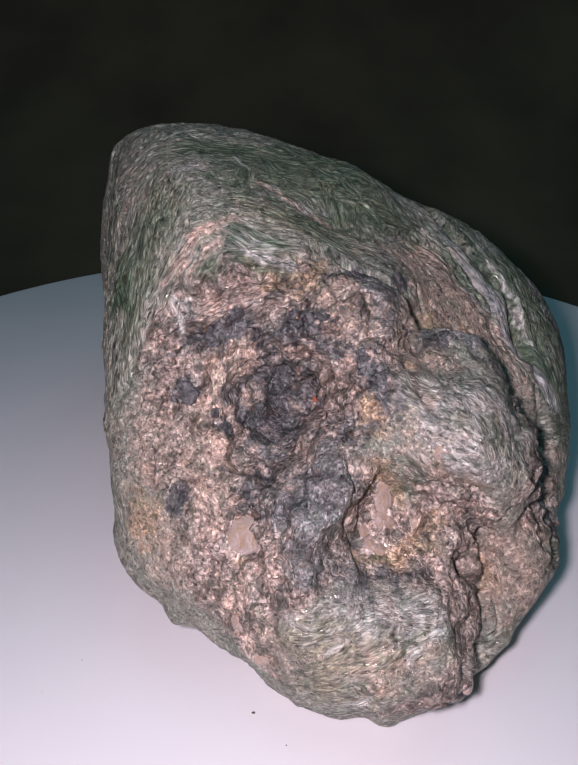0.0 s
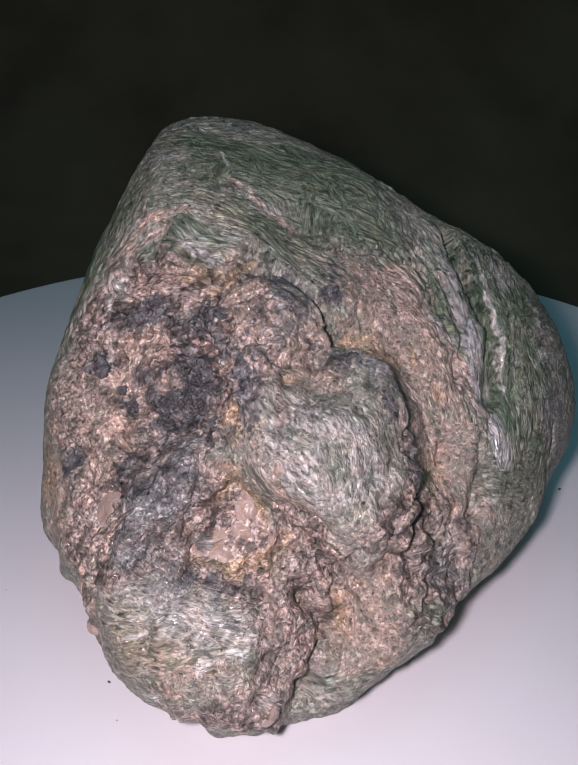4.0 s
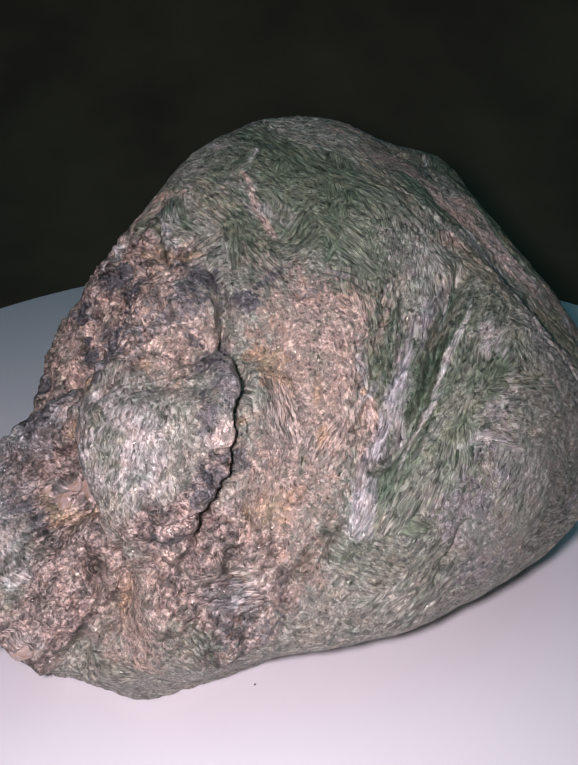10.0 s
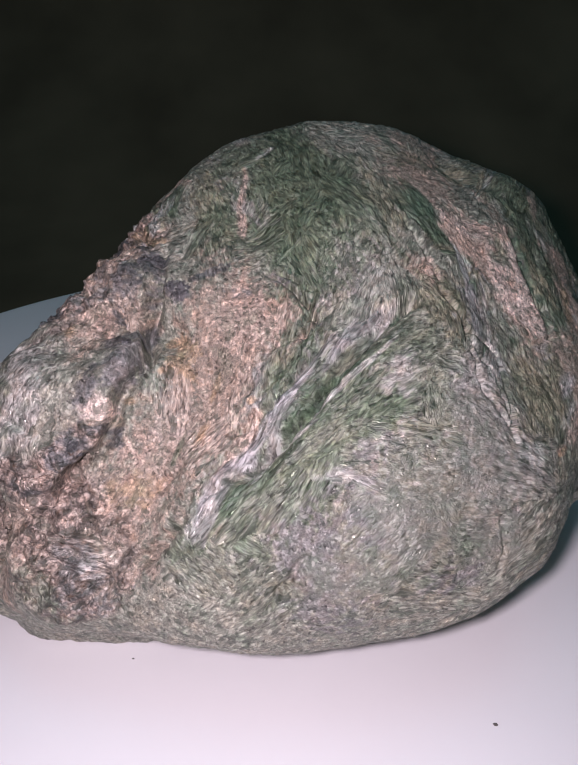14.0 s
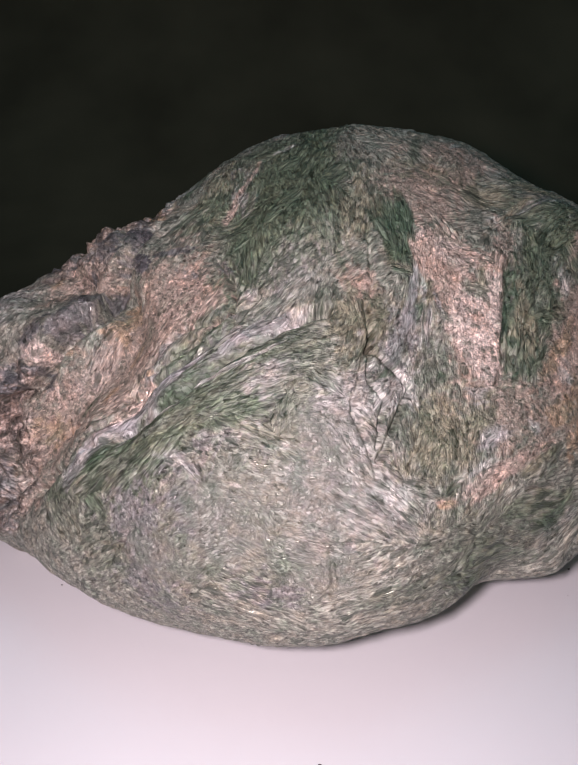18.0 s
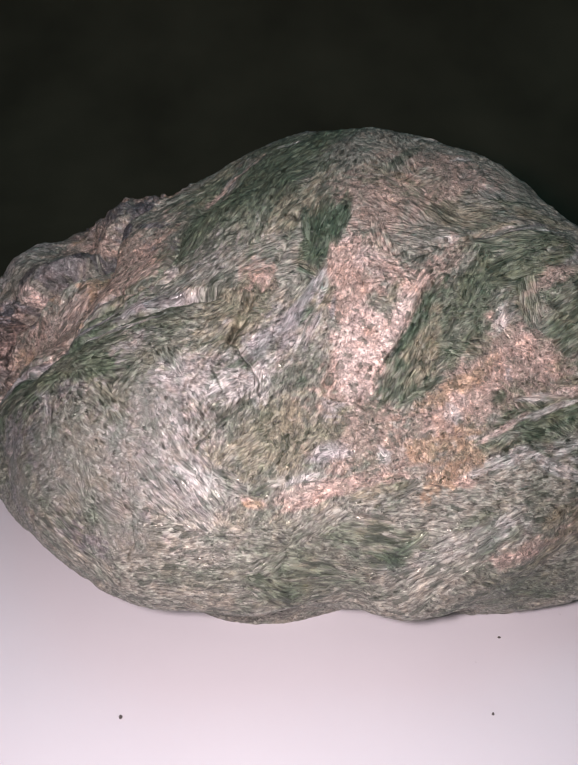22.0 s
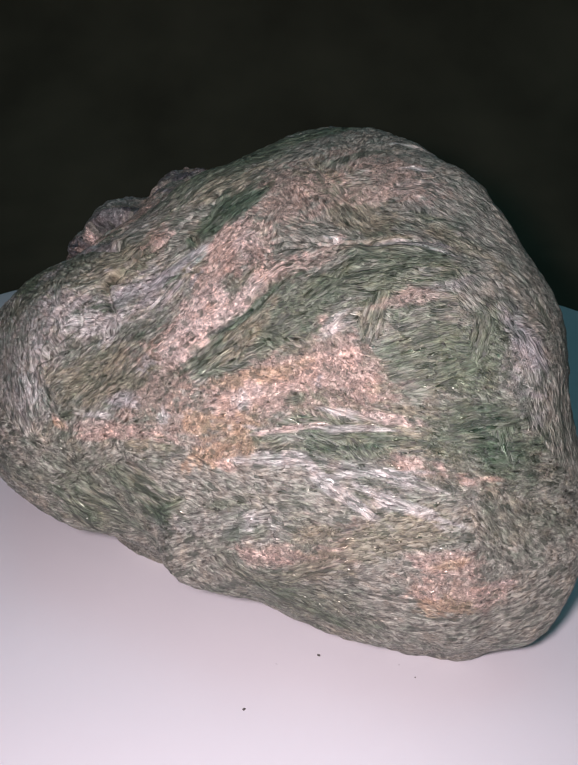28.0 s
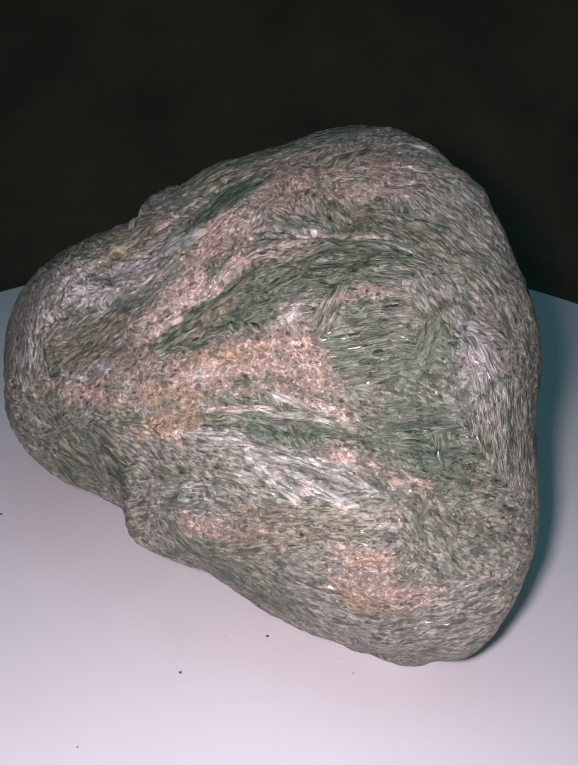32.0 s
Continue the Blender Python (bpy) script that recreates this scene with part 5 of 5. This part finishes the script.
lay("tan", [
    (1.96, -0.66, 2.55, -0.29, 0.37, 0.30, 0.08), (-2.80, 5.04, 3.27, -0.60, 0.15, 0.13, 0.16),
])
lay("olive", [
    (-0.27, 4.34, 2.60, 0.57, 0.18, -0.46, 0.24), (-2.62, 3.78, 3.84, -0.67, 0.26, 0.04, 0.07), (-3.94, 4.12, 3.86, -0.69, 0.73, -0.32, 0.25),
])
lay("moss", [
    (3.28, 1.27, 2.28, 0.89, -0.16, -0.66, 0.32),
])
lay("green", [
    (-2.73, -0.28, 4.77, 1.05, 0.39, -0.05, 0.20), (0.57, -0.35, 3.50, 0.90, 0.34, -0.47, 0.33), (-0.43, -0.01, 4.18, 0.69, -0.11, -0.28, 0.18),
    (-3.52, 5.86, 2.78, -0.47, 0.14, -0.01, 0.29), (2.41, 4.47, -0.25, -0.49, 0.32, -0.23, 0.28), (-1.12, 6.69, -1.67, -0.42, 0.17, -0.24, 0.14),
    (2.10, -0.68, 2.43, -0.41, 0.66, 0.42, 0.16),
])
lay("deep", [
    (-4.41, -2.43, 2.65, 0.13, -0.56, -0.24, 0.24), (-3.68, 6.73, 1.45, -0.29, 0.07, -0.04, 0.32), (-1.44, 6.12, 1.32, -0.85, 0.19, 0.05, 0.05),
])
lay("mica", [
    (-0.88, -0.88, 3.91, 0.42, 0.05, -0.21, 0.10),
])
lay("white", [
    (-1.62, -2.93, 3.48, 0.47, -0.08, -0.10, 0.09), (-1.56, 5.95, 1.55, -1.20, 0.34, 0.06, 0.05), (-1.74, 6.47, 1.03, -1.22, 0.28, 0.06, 0.05),
    (-2.18, 6.87, 0.73, -0.67, 0.33, -0.19, 0.05),
])
# cracks: half width and depth in cm, then the line
cut(0.035, 0.14, [(0.52, -2.85, 2.80), (0.51, -3.10, 2.53), (0.76, -3.16, 2.14), (1.52, -3.06, 2.15), (1.90, -3.07, 1.90), (2.02, -3.15, 1.75)])
cut(0.035, 0.14, [(2.00, -3.30, 1.83), (2.11, -3.25, 1.62), (2.18, -3.33, 1.53), (2.25, -3.29, 1.40)])
cut(0.030, 0.12, [(2.57, -4.41, 0.87), (2.68, -4.48, 0.61)])
cut(0.030, 0.12, [(2.58, -4.28, 0.86), (2.68, -4.29, 0.64)])
cut(0.030, 0.10, [(2.59, -4.24, 0.84), (2.55, -4.00, 0.92)])
ledge([(-0.34, -2.85, 3.31), (0.24, -2.93, 3.11), (0.50, -2.98, 2.67), (0.82, -3.14, 2.10), (1.39, -3.08, 2.15), (1.85, -3.38, 2.04), (2.03, -3.56, 1.84), (2.26, -3.69, 1.45), (2.45, -3.91, 1.10), (2.53, -4.26, 0.96), (2.68, -4.50, 0.61)])
cut(0.10, 0.28, [(1.59, -5.95, -0.50), (2.00, -5.72, -1.41), (1.75, -6.20, -1.41), (1.82, -6.25, -1.90), (1.83, -6.32, -2.31)])
cut(0.06, 0.12, [(3.32, -4.24, -0.47), (2.26, -5.56, 0.37), (2.05, -5.47, 0.07)])
cut(0.05, 0.10, [(4.56, -0.80, 0.38), (4.59, -0.99, 0.04), (4.59, -1.17, -0.29), (4.59, -1.29, -0.55)])
cut(0.04, 0.10, [(0.94, -0.61, 3.15), (1.43, -0.26, 2.95), (1.82, -0.50, 2.71), (1.92, -1.12, 2.46), (2.43, -1.49, 1.96)])
cut(0.04, 0.08, [(0.84, -1.52, 3.03), (0.99, -2.25, 2.70), (1.15, -2.28, 2.29)])
cut(0.05, 0.12, [(1.62, 2.15, 2.92), (2.41, 2.30, 2.45), (2.41, 2.56, 2.20), (2.86, 2.65, 1.93), (3.11, 2.69, 1.74)])
cut(0.13, 0.34, [(3.61, -3.23, -0.24), (3.38, -1.44, 1.32), (3.13, -0.60, 2.02), (2.54, -0.01, 2.51), (2.05, 0.63, 2.90), (1.65, 1.32, 3.16)])
cut(0.07, 0.14, [(2.87, -2.97, 0.51), (2.74, -1.14, 1.90), (2.08, -0.27, 2.65), (1.36, 0.09, 3.06)])
cut(0.03, 0.06, [(-0.86, 3.23, 3.58), (-2.11, 3.61, 3.79), (-3.16, 4.08, 3.83), (-4.31, 4.35, 3.74)])
cut(0.04, 0.06, [(1.01, 4.47, 1.86), (0.19, 4.20, 2.46), (-0.39, 4.05, 2.89), (-0.94, 3.98, 3.29)])
cut(0.05, 0.12, [(1.32, -5.93, -0.18), (1.51, -6.02, -0.41), (2.16, -5.64, -1.46), (2.07, -5.95, -1.89)])
cut(0.04, 0.10, [(1.46, -6.23, -0.48), (1.40, -6.69, -0.70), (1.55, -6.71, -1.03)])
cut(0.05, 0.10, [(0.95, -5.65, 1.46), (1.19, -5.63, 0.91)])
cut(0.04, 0.08, [(4.19, 2.34, 0.54), (4.30, 2.45, 0.06), (4.37, 2.32, -0.18)])
cut(0.06, 0.10, [(2.62, -4.73, 0.72), (2.62, -4.40, 0.78), (2.55, -4.00, 0.91)])
cut(0.05, 0.12, [(-0.47, -5.08, 1.53), (-0.35, -5.56, 1.12), (-0.36, -5.94, 0.56), (-0.32, -6.14, 0.24)])
cut(0.04, 0.08, [(0.61, -0.79, 3.29), (1.12, -0.25, 3.15), (1.64, -0.35, 2.83), (2.21, -1.03, 2.25), (2.77, -1.55, 1.52)])
cut(0.05, 0.10, [(-0.93, 3.87, 3.35), (-0.22, 4.00, 2.81), (0.49, 4.13, 2.34), (1.05, 4.18, 2.01)])
cut(0.04, 0.09, [(-0.33, 1.42, 4.09), (0.39, 1.74, 3.65), (1.08, 1.97, 3.24)])
cut(0.03, 0.07, [(-0.98, 3.07, 3.68), (-1.71, 3.36, 3.79), (-2.81, 3.95, 3.81), (-4.51, 4.61, 3.61)])
cut(0.04, 0.08, [(-1.86, 4.21, 3.44), (0.56, 2.68, 3.11), (2.11, 2.14, 2.72), (2.94, 2.21, 2.23), (3.38, 2.79, 1.42)])
cut(0.04, 0.06, [(-1.66, 0.82, 4.61), (-0.77, 1.52, 4.22), (-0.17, 1.63, 3.95)])
cut(0.03, 0.06, [(1.28, 3.75, 2.07), (0.90, 4.36, 2.00), (-0.10, 4.39, 2.48), (-1.18, 4.51, 2.98)])
cut(0.05, 0.10, [(-5.18, 2.11, 4.31), (-5.27, 1.49, 3.72), (-4.99, -0.34, 3.03)])
cut(0.05, 0.10, [(-1.05, 3.90, 3.38), (-0.28, 4.10, 2.78), (0.47, 4.23, 2.29), (1.04, 4.25, 1.98)])
cut(0.03, 0.06, [(1.67, 1.32, 3.16), (2.66, 0.06, 2.47), (3.32, -1.04, 1.61), (3.54, -1.74, 1.13)])
cut(0.04, 0.07, [(1.22, -0.04, 3.13), (2.17, -0.73, 2.36), (2.87, -1.42, 1.52), (3.62, -2.19, 0.84)])
cut(0.04, 0.08, [(0.57, -1.01, 3.25), (1.02, -0.54, 3.12), (1.51, -0.39, 2.88), (2.11, -0.59, 2.48)])
cut(0.05, 0.16, [(1.27, 1.94, 3.17), (1.91, 2.21, 2.75), (1.83, 2.86, 2.15), (2.65, 2.82, 1.88), (3.22, 2.73, 1.63)])
cut(0.04, 0.12, [(0.98, -0.47, 3.17), (1.69, -0.25, 2.82), (2.08, -0.74, 2.41), (2.51, -1.24, 2.04), (3.22, -1.98, 1.20), (3.50, -2.61, 0.52)])
# hollows and knobs: place, reach, height in cm
HOLLOWS = [
    (1.74, -5.18, 1.76, 0.95, 0.16), (0.33, -3.32, 2.77, 0.6, 0.12), (-1.84, -3.94, 1.34, 1.1, -0.28), (-0.14, -5.95, 0.12, 0.42, -0.42),
    (-0.33, -7.20, -0.81, 1, 0.16), (2.35, -5.52, -1.30, 0.8, 0.14), (-0.47, -5.88, 0.80, 0.4, 0.22), (1.39, -5.62, 0.65, 0.4, -0.22),
    (1.74, -6.76, -0.56, 0.28, -0.25), (-1.90, -5.96, 0.17, 0.5, -0.15), (3.32, -1.59, 1.28, 0.5, -0.12), (3.55, 0.49, 2.02, 0.6, 0.06),
    (2.20, -5.90, -1.99, 0.45, 0.18), (1.79, -6.35, -2.06, 0.22, -0.32), (-3.13, -5.72, -2.05, 0.3, 0.16),
]
HOLLOWS += [
    (-2.47, -6.30, -1.64, 0.3, -0.16), (-3.02, 4.64, 3.57, 0.8, 0.16), (-2.59, 3.10, 4.14, 0.45, -0.18), (1.12, 5.54, -1.34, 0.4, 0.12),
    (1.66, 4.83, -1.23, 0.35, -0.16), (-5.19, 2.29, 4.14, 0.5, 0.1), (-3.38, 0.44, 4.88, 0.5, 0.06), (-2.92, -0.03, 4.82, 0.35, -0.08),
    (1.99, -6.16, -2.44, 0.25, 0.12), (1.71, -6.47, -2.27, 0.16, -0.22), (1.41, -6.85, -2.31, 0.25, 0.14), (-3.46, -5.65, -1.66, 0.25, -0.14),
]


def to_line(p, line):
    """Distance of each point from a broken line, the nearest run's direction and the offset from it."""
    best = np.full(len(p), 1e9)
    way, off = np.zeros_like(p), np.zeros_like(p)
    for a, b in zip(line, line[1:]):
        d = b - a
        k = np.clip((p - a) @ d / (d @ d), 0, 1)
        o = p - a - k[:, None] * d
        r = np.linalg.norm(o, axis=1)
        near = r < best
        best[near], way[near], off[near] = r[near], d / np.linalg.norm(d), o[near]
    return best, way, off


def normals(p, quads):
    n = np.cross(p[quads[:, 2]] - p[quads[:, 0]], p[quads[:, 3]] - p[quads[:, 1]])
    out = np.stack([sum(np.bincount(quads[:, c], n[:, k], len(p)) for c in range(4)) for k in range(3)], -1)
    return out / np.maximum(np.linalg.norm(out, axis=1), 1e-12)[:, None]


def lump(seed, flat, rough, cells):
    """A grain: a small ball, cut by random faces and roughened."""
    rng = np.random.default_rng(seed)
    d, quads = ball(12)
    f = rng.normal(size=(cells, 3))
    f /= np.linalg.norm(f, axis=1)[:, None]
    r = ((np.maximum(d @ f.T, 0) / rng.uniform(0.72, 1.0, cells)) ** 22).sum(1) + (np.maximum(d @ -f.T, 0) ** 22).sum(1)
    r = np.clip(r, 0.02, None) ** (-1 / 22)
    p = d * (np.minimum(r, 1.15) * (1 + rough * layers(d + seed, 3.5, 3, seed)))[:, None]
    p[:, 2] *= flat
    return p, quads


def grain_part(name, p, quads, material, parent, place, up, size, label=""):
    me = bpy.data.meshes.new(name)
    me.from_pydata(p * size, [], quads)
    me.polygons.foreach_set("use_smooth", np.full(len(me.polygons), name != "quartz"))
    me.materials.append(material)
    ob = new(name, me)
    ob.parent = parent
    ob.matrix_basis = Matrix.Translation(place) @ Vector(up).to_track_quat("Z", "Y").to_matrix().to_4x4()
    return tagged(ob, label)


GARNETS = [(-1.27, -3.81, 2.79, 0.17), (-0.83, -3.81, 2.97, 0.14), (-2.30, -4.43, 1.16, 0.12), (-2.49, -4.38, 1.38, 0.08), (-2.16, -3.61, 2.86, 0.14), (-3.03, -4.30, 1.70, 0.17), (-2.68, -3.85, 2.43, 0.14), (-3.07, -5.26, 0.25, 0.16), (-0.14, -3.00, 3.23, 0.15), (0.50, -2.61, 3.07, 0.11), (0.05, -4.83, 2.28, 0.14), (-0.55, -4.29, 2.49, 0.14), (-0.14, -4.53, 2.52, 0.11), (-0.17, -2.79, 3.28, 0.11), (0.65, -2.49, 3.00, 0.15), (1.33, -3.55, 2.15, 0.17), (2.43, -4.10, 1.17, 0.15)]
QUARTZ = [(-0.04, -6.02, -0.05, 0.23), (0.14, -5.94, -0.13, 0.16), (0.12, -5.70, 0.02, 0.18), (0.31, -5.54, 0.01, 0.16), (0.30, -5.17, 0.45, 0.16), (0.27, -5.23, 0.26, 0.16), (0.97, -5.64, 1.51, 0.11), (0.77, -5.63, -0.01, 0.15), (-2.07, -5.92, 0.02, 0.24), (-2.20, -5.97, -0.19, 0.16), (-0.19, -6.34, -0.13, 0.11), (1.50, -6.98, -1.66, 0.17), (-2.02, -6.63, -1.14, 0.13), (-1.85, -6.80, -1.27, 0.12), (-1.65, -6.97, -1.52, 0.1)]
REDS = [(-1.36, -5.01, 1.72, 0.065)]


def stone():
    base = tagged(new("stone"), "worn green schist stone with pink patches and a broken end", "stone")
    d, quads = ball(300)
    # the broken end is less even
    bent = d + (0.018 * smooth(-d[:, 1], 0.5, 0.8))[:, None] * np.stack([layers(d, 9.0, 2, 3 + 11 * k) for k in range(3)], -1)
    p = d * hull(bent / np.linalg.norm(bent, axis=1)[:, None])[:, None]
    n = normals(p, quads)
    wander = np.stack([layers(p, 1.7, 3, 11 + 7 * k) for k in range(3)], -1)
    edge = p + 0.10 * wander
    tint = np.tile((0.226, 0.225, 0.183), (len(p), 1))
    needle, near = np.full(len(p), 0.35), np.full(len(p), 4.0)
    owner, broken, shiny = np.full(len(p), -1), np.zeros(len(p)), np.full(len(p), 0.06)
    calm = np.zeros(len(p))
    torn = 0.35 * grain(p, 7.0, 201) + 0.35 * grain(p, 15.0, 202)
    by_x = np.argsort(p[:, 0])
    line_x = p[by_x, 0]

    def spread(c, half, w):
        length = np.linalg.norm(half)
        reach = 2.2 * max(length, w) + 0.2
        lo, hi = np.searchsorted(line_x, (c[0] - reach, c[0] + reach))
        at = by_x[lo:hi]
        at = at[((p[at] - c) ** 2).sum(1) < reach * reach]
        v, f = p[at] + min(0.10, 0.4 * w) * wander[at] - c, half / length
        along = v @ f
        return at, f, length, (along / max(length, w * 0.6)) ** 2 + ((v - along[:, None] * f) ** 2).sum(1) / w ** 2

    for what in ("broken", "whole"):
        for kind, c, half, w in ZONES:
            if kind == what:
                at, f, length, k = spread(c, half, w)
                k = 1 - smooth(k, 0.7, 1.2)
                broken[at] = np.maximum(broken[at], k) if what == "broken" else broken[at] * (1 - 0.8 * k)
    tint += (np.array((0.250, 0.197, 0.168)) - tint) * broken[:, None]
    for i, (kind, c, half, w) in enumerate(ZONES):
        colour, stretch, drawn, _ = KINDS[kind]
        if kind in ("broken", "whole"):
            continue
        at, f, length, k = spread(c, half, w)
        flow = (p[at] - c) - drawn * ((p[at] - c) @ f)[:, None] * f
        if colour:
            loose = {"dark": 1.3, "slate": 1.3, "white": 1.1, "blush": 0.4, "deep": 0.7}.get(kind, 0.4 if w < 0.2 else 0.9)
            ragged = k + loose * (0.5 * grain(flow, 5.0, i) + 1.0 * grain(flow, 18.0, i + 50) + 0.4 * grain(p[at], 4.0, i + 90))
            k2 = (1 - smooth(ragged, 0.25, 1.3))[:, None] * {"white": 0.62, "mica": 0.22, "green": 0.72, "deep": 0.78, "lilac": 0.5, "worn": 0.65}.get(kind, 0.85)
            tint[at] = tint[at] * (1 - k2) + np.array(colour) * k2
            if kind == "worn":
                calm[at] = np.maximum(calm[at], 1 - smooth(k, 0.3, 1.4))
            if kind in ("mica", "white"):
                shiny[at] = np.maximum(shiny[at], 0.6 * (1 - smooth(ragged, 0.3, 1.3)))
        if stretch > 0.3 and length > 0.12:
            k = k + torn[at]
            win = k < near[at]
            g = at[win]
            near[g], needle[g], owner[g] = k[win], stretch, i
    needle = np.minimum(needle, 1 - 0.85 * broken * (near > 0.7))
    # each small face takes the grain of one zone, so that bundles meet along clean lines
    face, fibre, corner = owner[quads[:, 0]], p.copy(), p[quads]
    for i in np.unique(owner[owner >= 0]):
        kind, c, half, _ = ZONES[i]
        drawn, fine = KINDS[kind][2:]
        f, push = half / np.linalg.norm(half), np.array((i * 1.7 % 13, i * 2.3 % 11, i * 0.9 % 7))
        v = p[owner == i] - c
        fibre[owner == i] = (v - drawn * (v @ f)[:, None] * f) * fine + push
        v = p[quads[face == i]] - c
        corner[face == i] = (v - drawn * (v @ f)[..., None] * f) * fine + push
    # relief
    h = 0.035 * layers(p, 1.3, 3, 5) + 0.016 * layers(fibre, 7.0, 3, 9, 0.7) * (0.4 + needle)
    crag = 1 - np.abs(layers(edge, 1.5, 4, 21, 0.6))
    rough = broken * (0.20 * (crag - 0.72) + 0.07 * layers(p, 3.6, 4, 31, 0.6) + 0.030 * grain(p, 13, 37))
    mean = rough[quads].mean(1)
    rough = sum(np.bincount(quads[:, c], mean, len(p)) for c in range(4)) / np.bincount(quads.ravel(), minlength=len(p))
    h += rough
    for x, y, z, r, up in HOLLOWS:
        h += up * np.exp(-((edge - (x, y, z)) ** 2).sum(1) / (r * r))
    jag = p + 0.032 * np.stack([layers(p, 5.0, 2, 61 + 5 * k) for k in range(3)], -1)
    for line in LEDGE:
        r, way, off = to_line(jag, line)
        side = np.einsum("ij,ij->i", np.cross(way, n), off)
        ends = np.exp(-(np.maximum(r - np.abs(side), 0) / 0.12) ** 2)
        side = side / 1.0
        h += ends * np.where(r < 2.5, 0.30 * smooth(side, -0.04, 0.10) * smooth(np.linalg.norm(p - line[0], axis=1), 0.0, 1.6) * np.exp(-np.maximum(side, 0) / 0.9) - (0.12 + 0.18 * smooth(np.linalg.norm(p - line[0], axis=1), 0.3, 1.2)) * np.exp(-((side + 0.12) / 0.09) ** 2), 0)
    for w, depth, line in CUTS:
        r, _, _ = to_line(jag, line)
        h -= depth * np.exp(-(r / w) ** 2)
    clump = layers(p, 3.2, 3, 71)
    tint *= 1.2
    patchy = np.clip(1 + 0.6 * clump + 0.8 * layers(edge, 12.0, 2, 81), 0.2, 1.5)
    tint *= (1 + 0.8 * broken * (patchy - 1))[:, None]
    p = p + n * h[:, None]
    p[:, 2] = np.maximum(p[:, 2], -CORE)
    low = smooth(-n[:, 2], 0.45, 0.80) * smooth(-p[:, 2], CORE - 0.55, CORE - 0.25)
    p[:, 2] -= (p[:, 2] + CORE) * low
    me = bpy.data.meshes.new("body")
    me.from_pydata((p + (0, 0, CORE)) * 0.01, [], quads)
    for name, what, data in (("tint", "FLOAT_COLOR", np.c_[tint, calm]), ("kind", "FLOAT_COLOR", np.c_[needle, broken, shiny, calm]), ("fibre", "FLOAT_VECTOR", corner.reshape(-1, 3))):
        at = me.attributes.new(name, what, "CORNER" if name == "fibre" else "POINT")
        at.data.foreach_set("color" if what == "FLOAT_COLOR" else "vector", data.astype(np.float32).ravel())
    me.polygons.foreach_set("use_smooth", np.ones(len(me.polygons), bool))
    me.update()
    me.materials.append(STONE)
    ob = new("body", me)
    ob.parent = base
    n = normals(p, quads)
    for kind, spots, material, flat, rough, label in (("garnet", GARNETS, GARNET, 0.5, 0.18, "black garnet grain"), ("quartz", QUARTZ, QUARTZ_MAT, 0.5, 0.03, "pale glassy quartz grain"), ("red_grain", REDS, RED, 0.7, 0.05, "small orange-red grain")):
        for i, (x, y, z, r) in enumerate(spots):
            way = np.array((x, y, z)) / np.linalg.norm((x, y, z))
            k = int(np.argmax(d @ way))
            q, faces = lump(i + len(kind) * 10, flat, rough, 6 if kind == "quartz" else 9)
            grain_part(kind, q, faces, material, base, (p[k] + (0, 0, CORE) - n[k] * r * (0.45 if kind == "quartz" else 0.36)) * 0.01, n[k], r * 0.0115, label)
    return base


ROCK = stone()

# crumbs on the disc: place from the stone's base, size, all in mm
CRUMBS = [(-18.4, -66, 0.42), (-50.4, -55.2, 0.2), (-55.7, -62.5, 0.16), (-12.7, -72.1, 0.22), (-10, -80.9, 0.36), (49.2, 25.4, 0.55), (28.8, -36.5, 0.3), (-12.5, 61, 0.42), (3.1, 69.6, 0.42), (-4.4, 61.2, 0.12), (18.2, 84.7, 0.25), (-28.3, 69.5, 0.2), (-26.4, 66.2, 0.14)]


def crumb(i, size):
    q, faces = lump(300 + i, 0.8, 0.12, 7)
    q[:, 2] -= q[:, 2].min()
    q[:, 0] *= 1.5
    me = bpy.data.meshes.new("crumb")
    me.from_pydata(q * size * 0.00047, [], faces)
    me.materials.append(CRUMB)
    return tagged(new("crumb", me), "tiny dark stone crumb lying on the white disc", "crumb", "crumbs on the disc")


LOOSE = [(crumb(i, r), x * 0.001, y * 0.001, i * 47 % 360) for i, (x, y, r) in enumerate(CRUMBS)]


def motions():
    rows = [(t, pose(x, y, TOP, 0, 0, a)) for t, a, x, y in TURN]
    walk(ROCK, rows)
    walk(TURNTABLE, [(t, m @ pose(-0.0144, 0.0040, 0)) for t, m in rows])
    for ob, x, y, a in LOOSE:
        walk(ob, [(t, m @ pose(x, y, 0, 0, 0, a)) for t, m in rows])


motions()
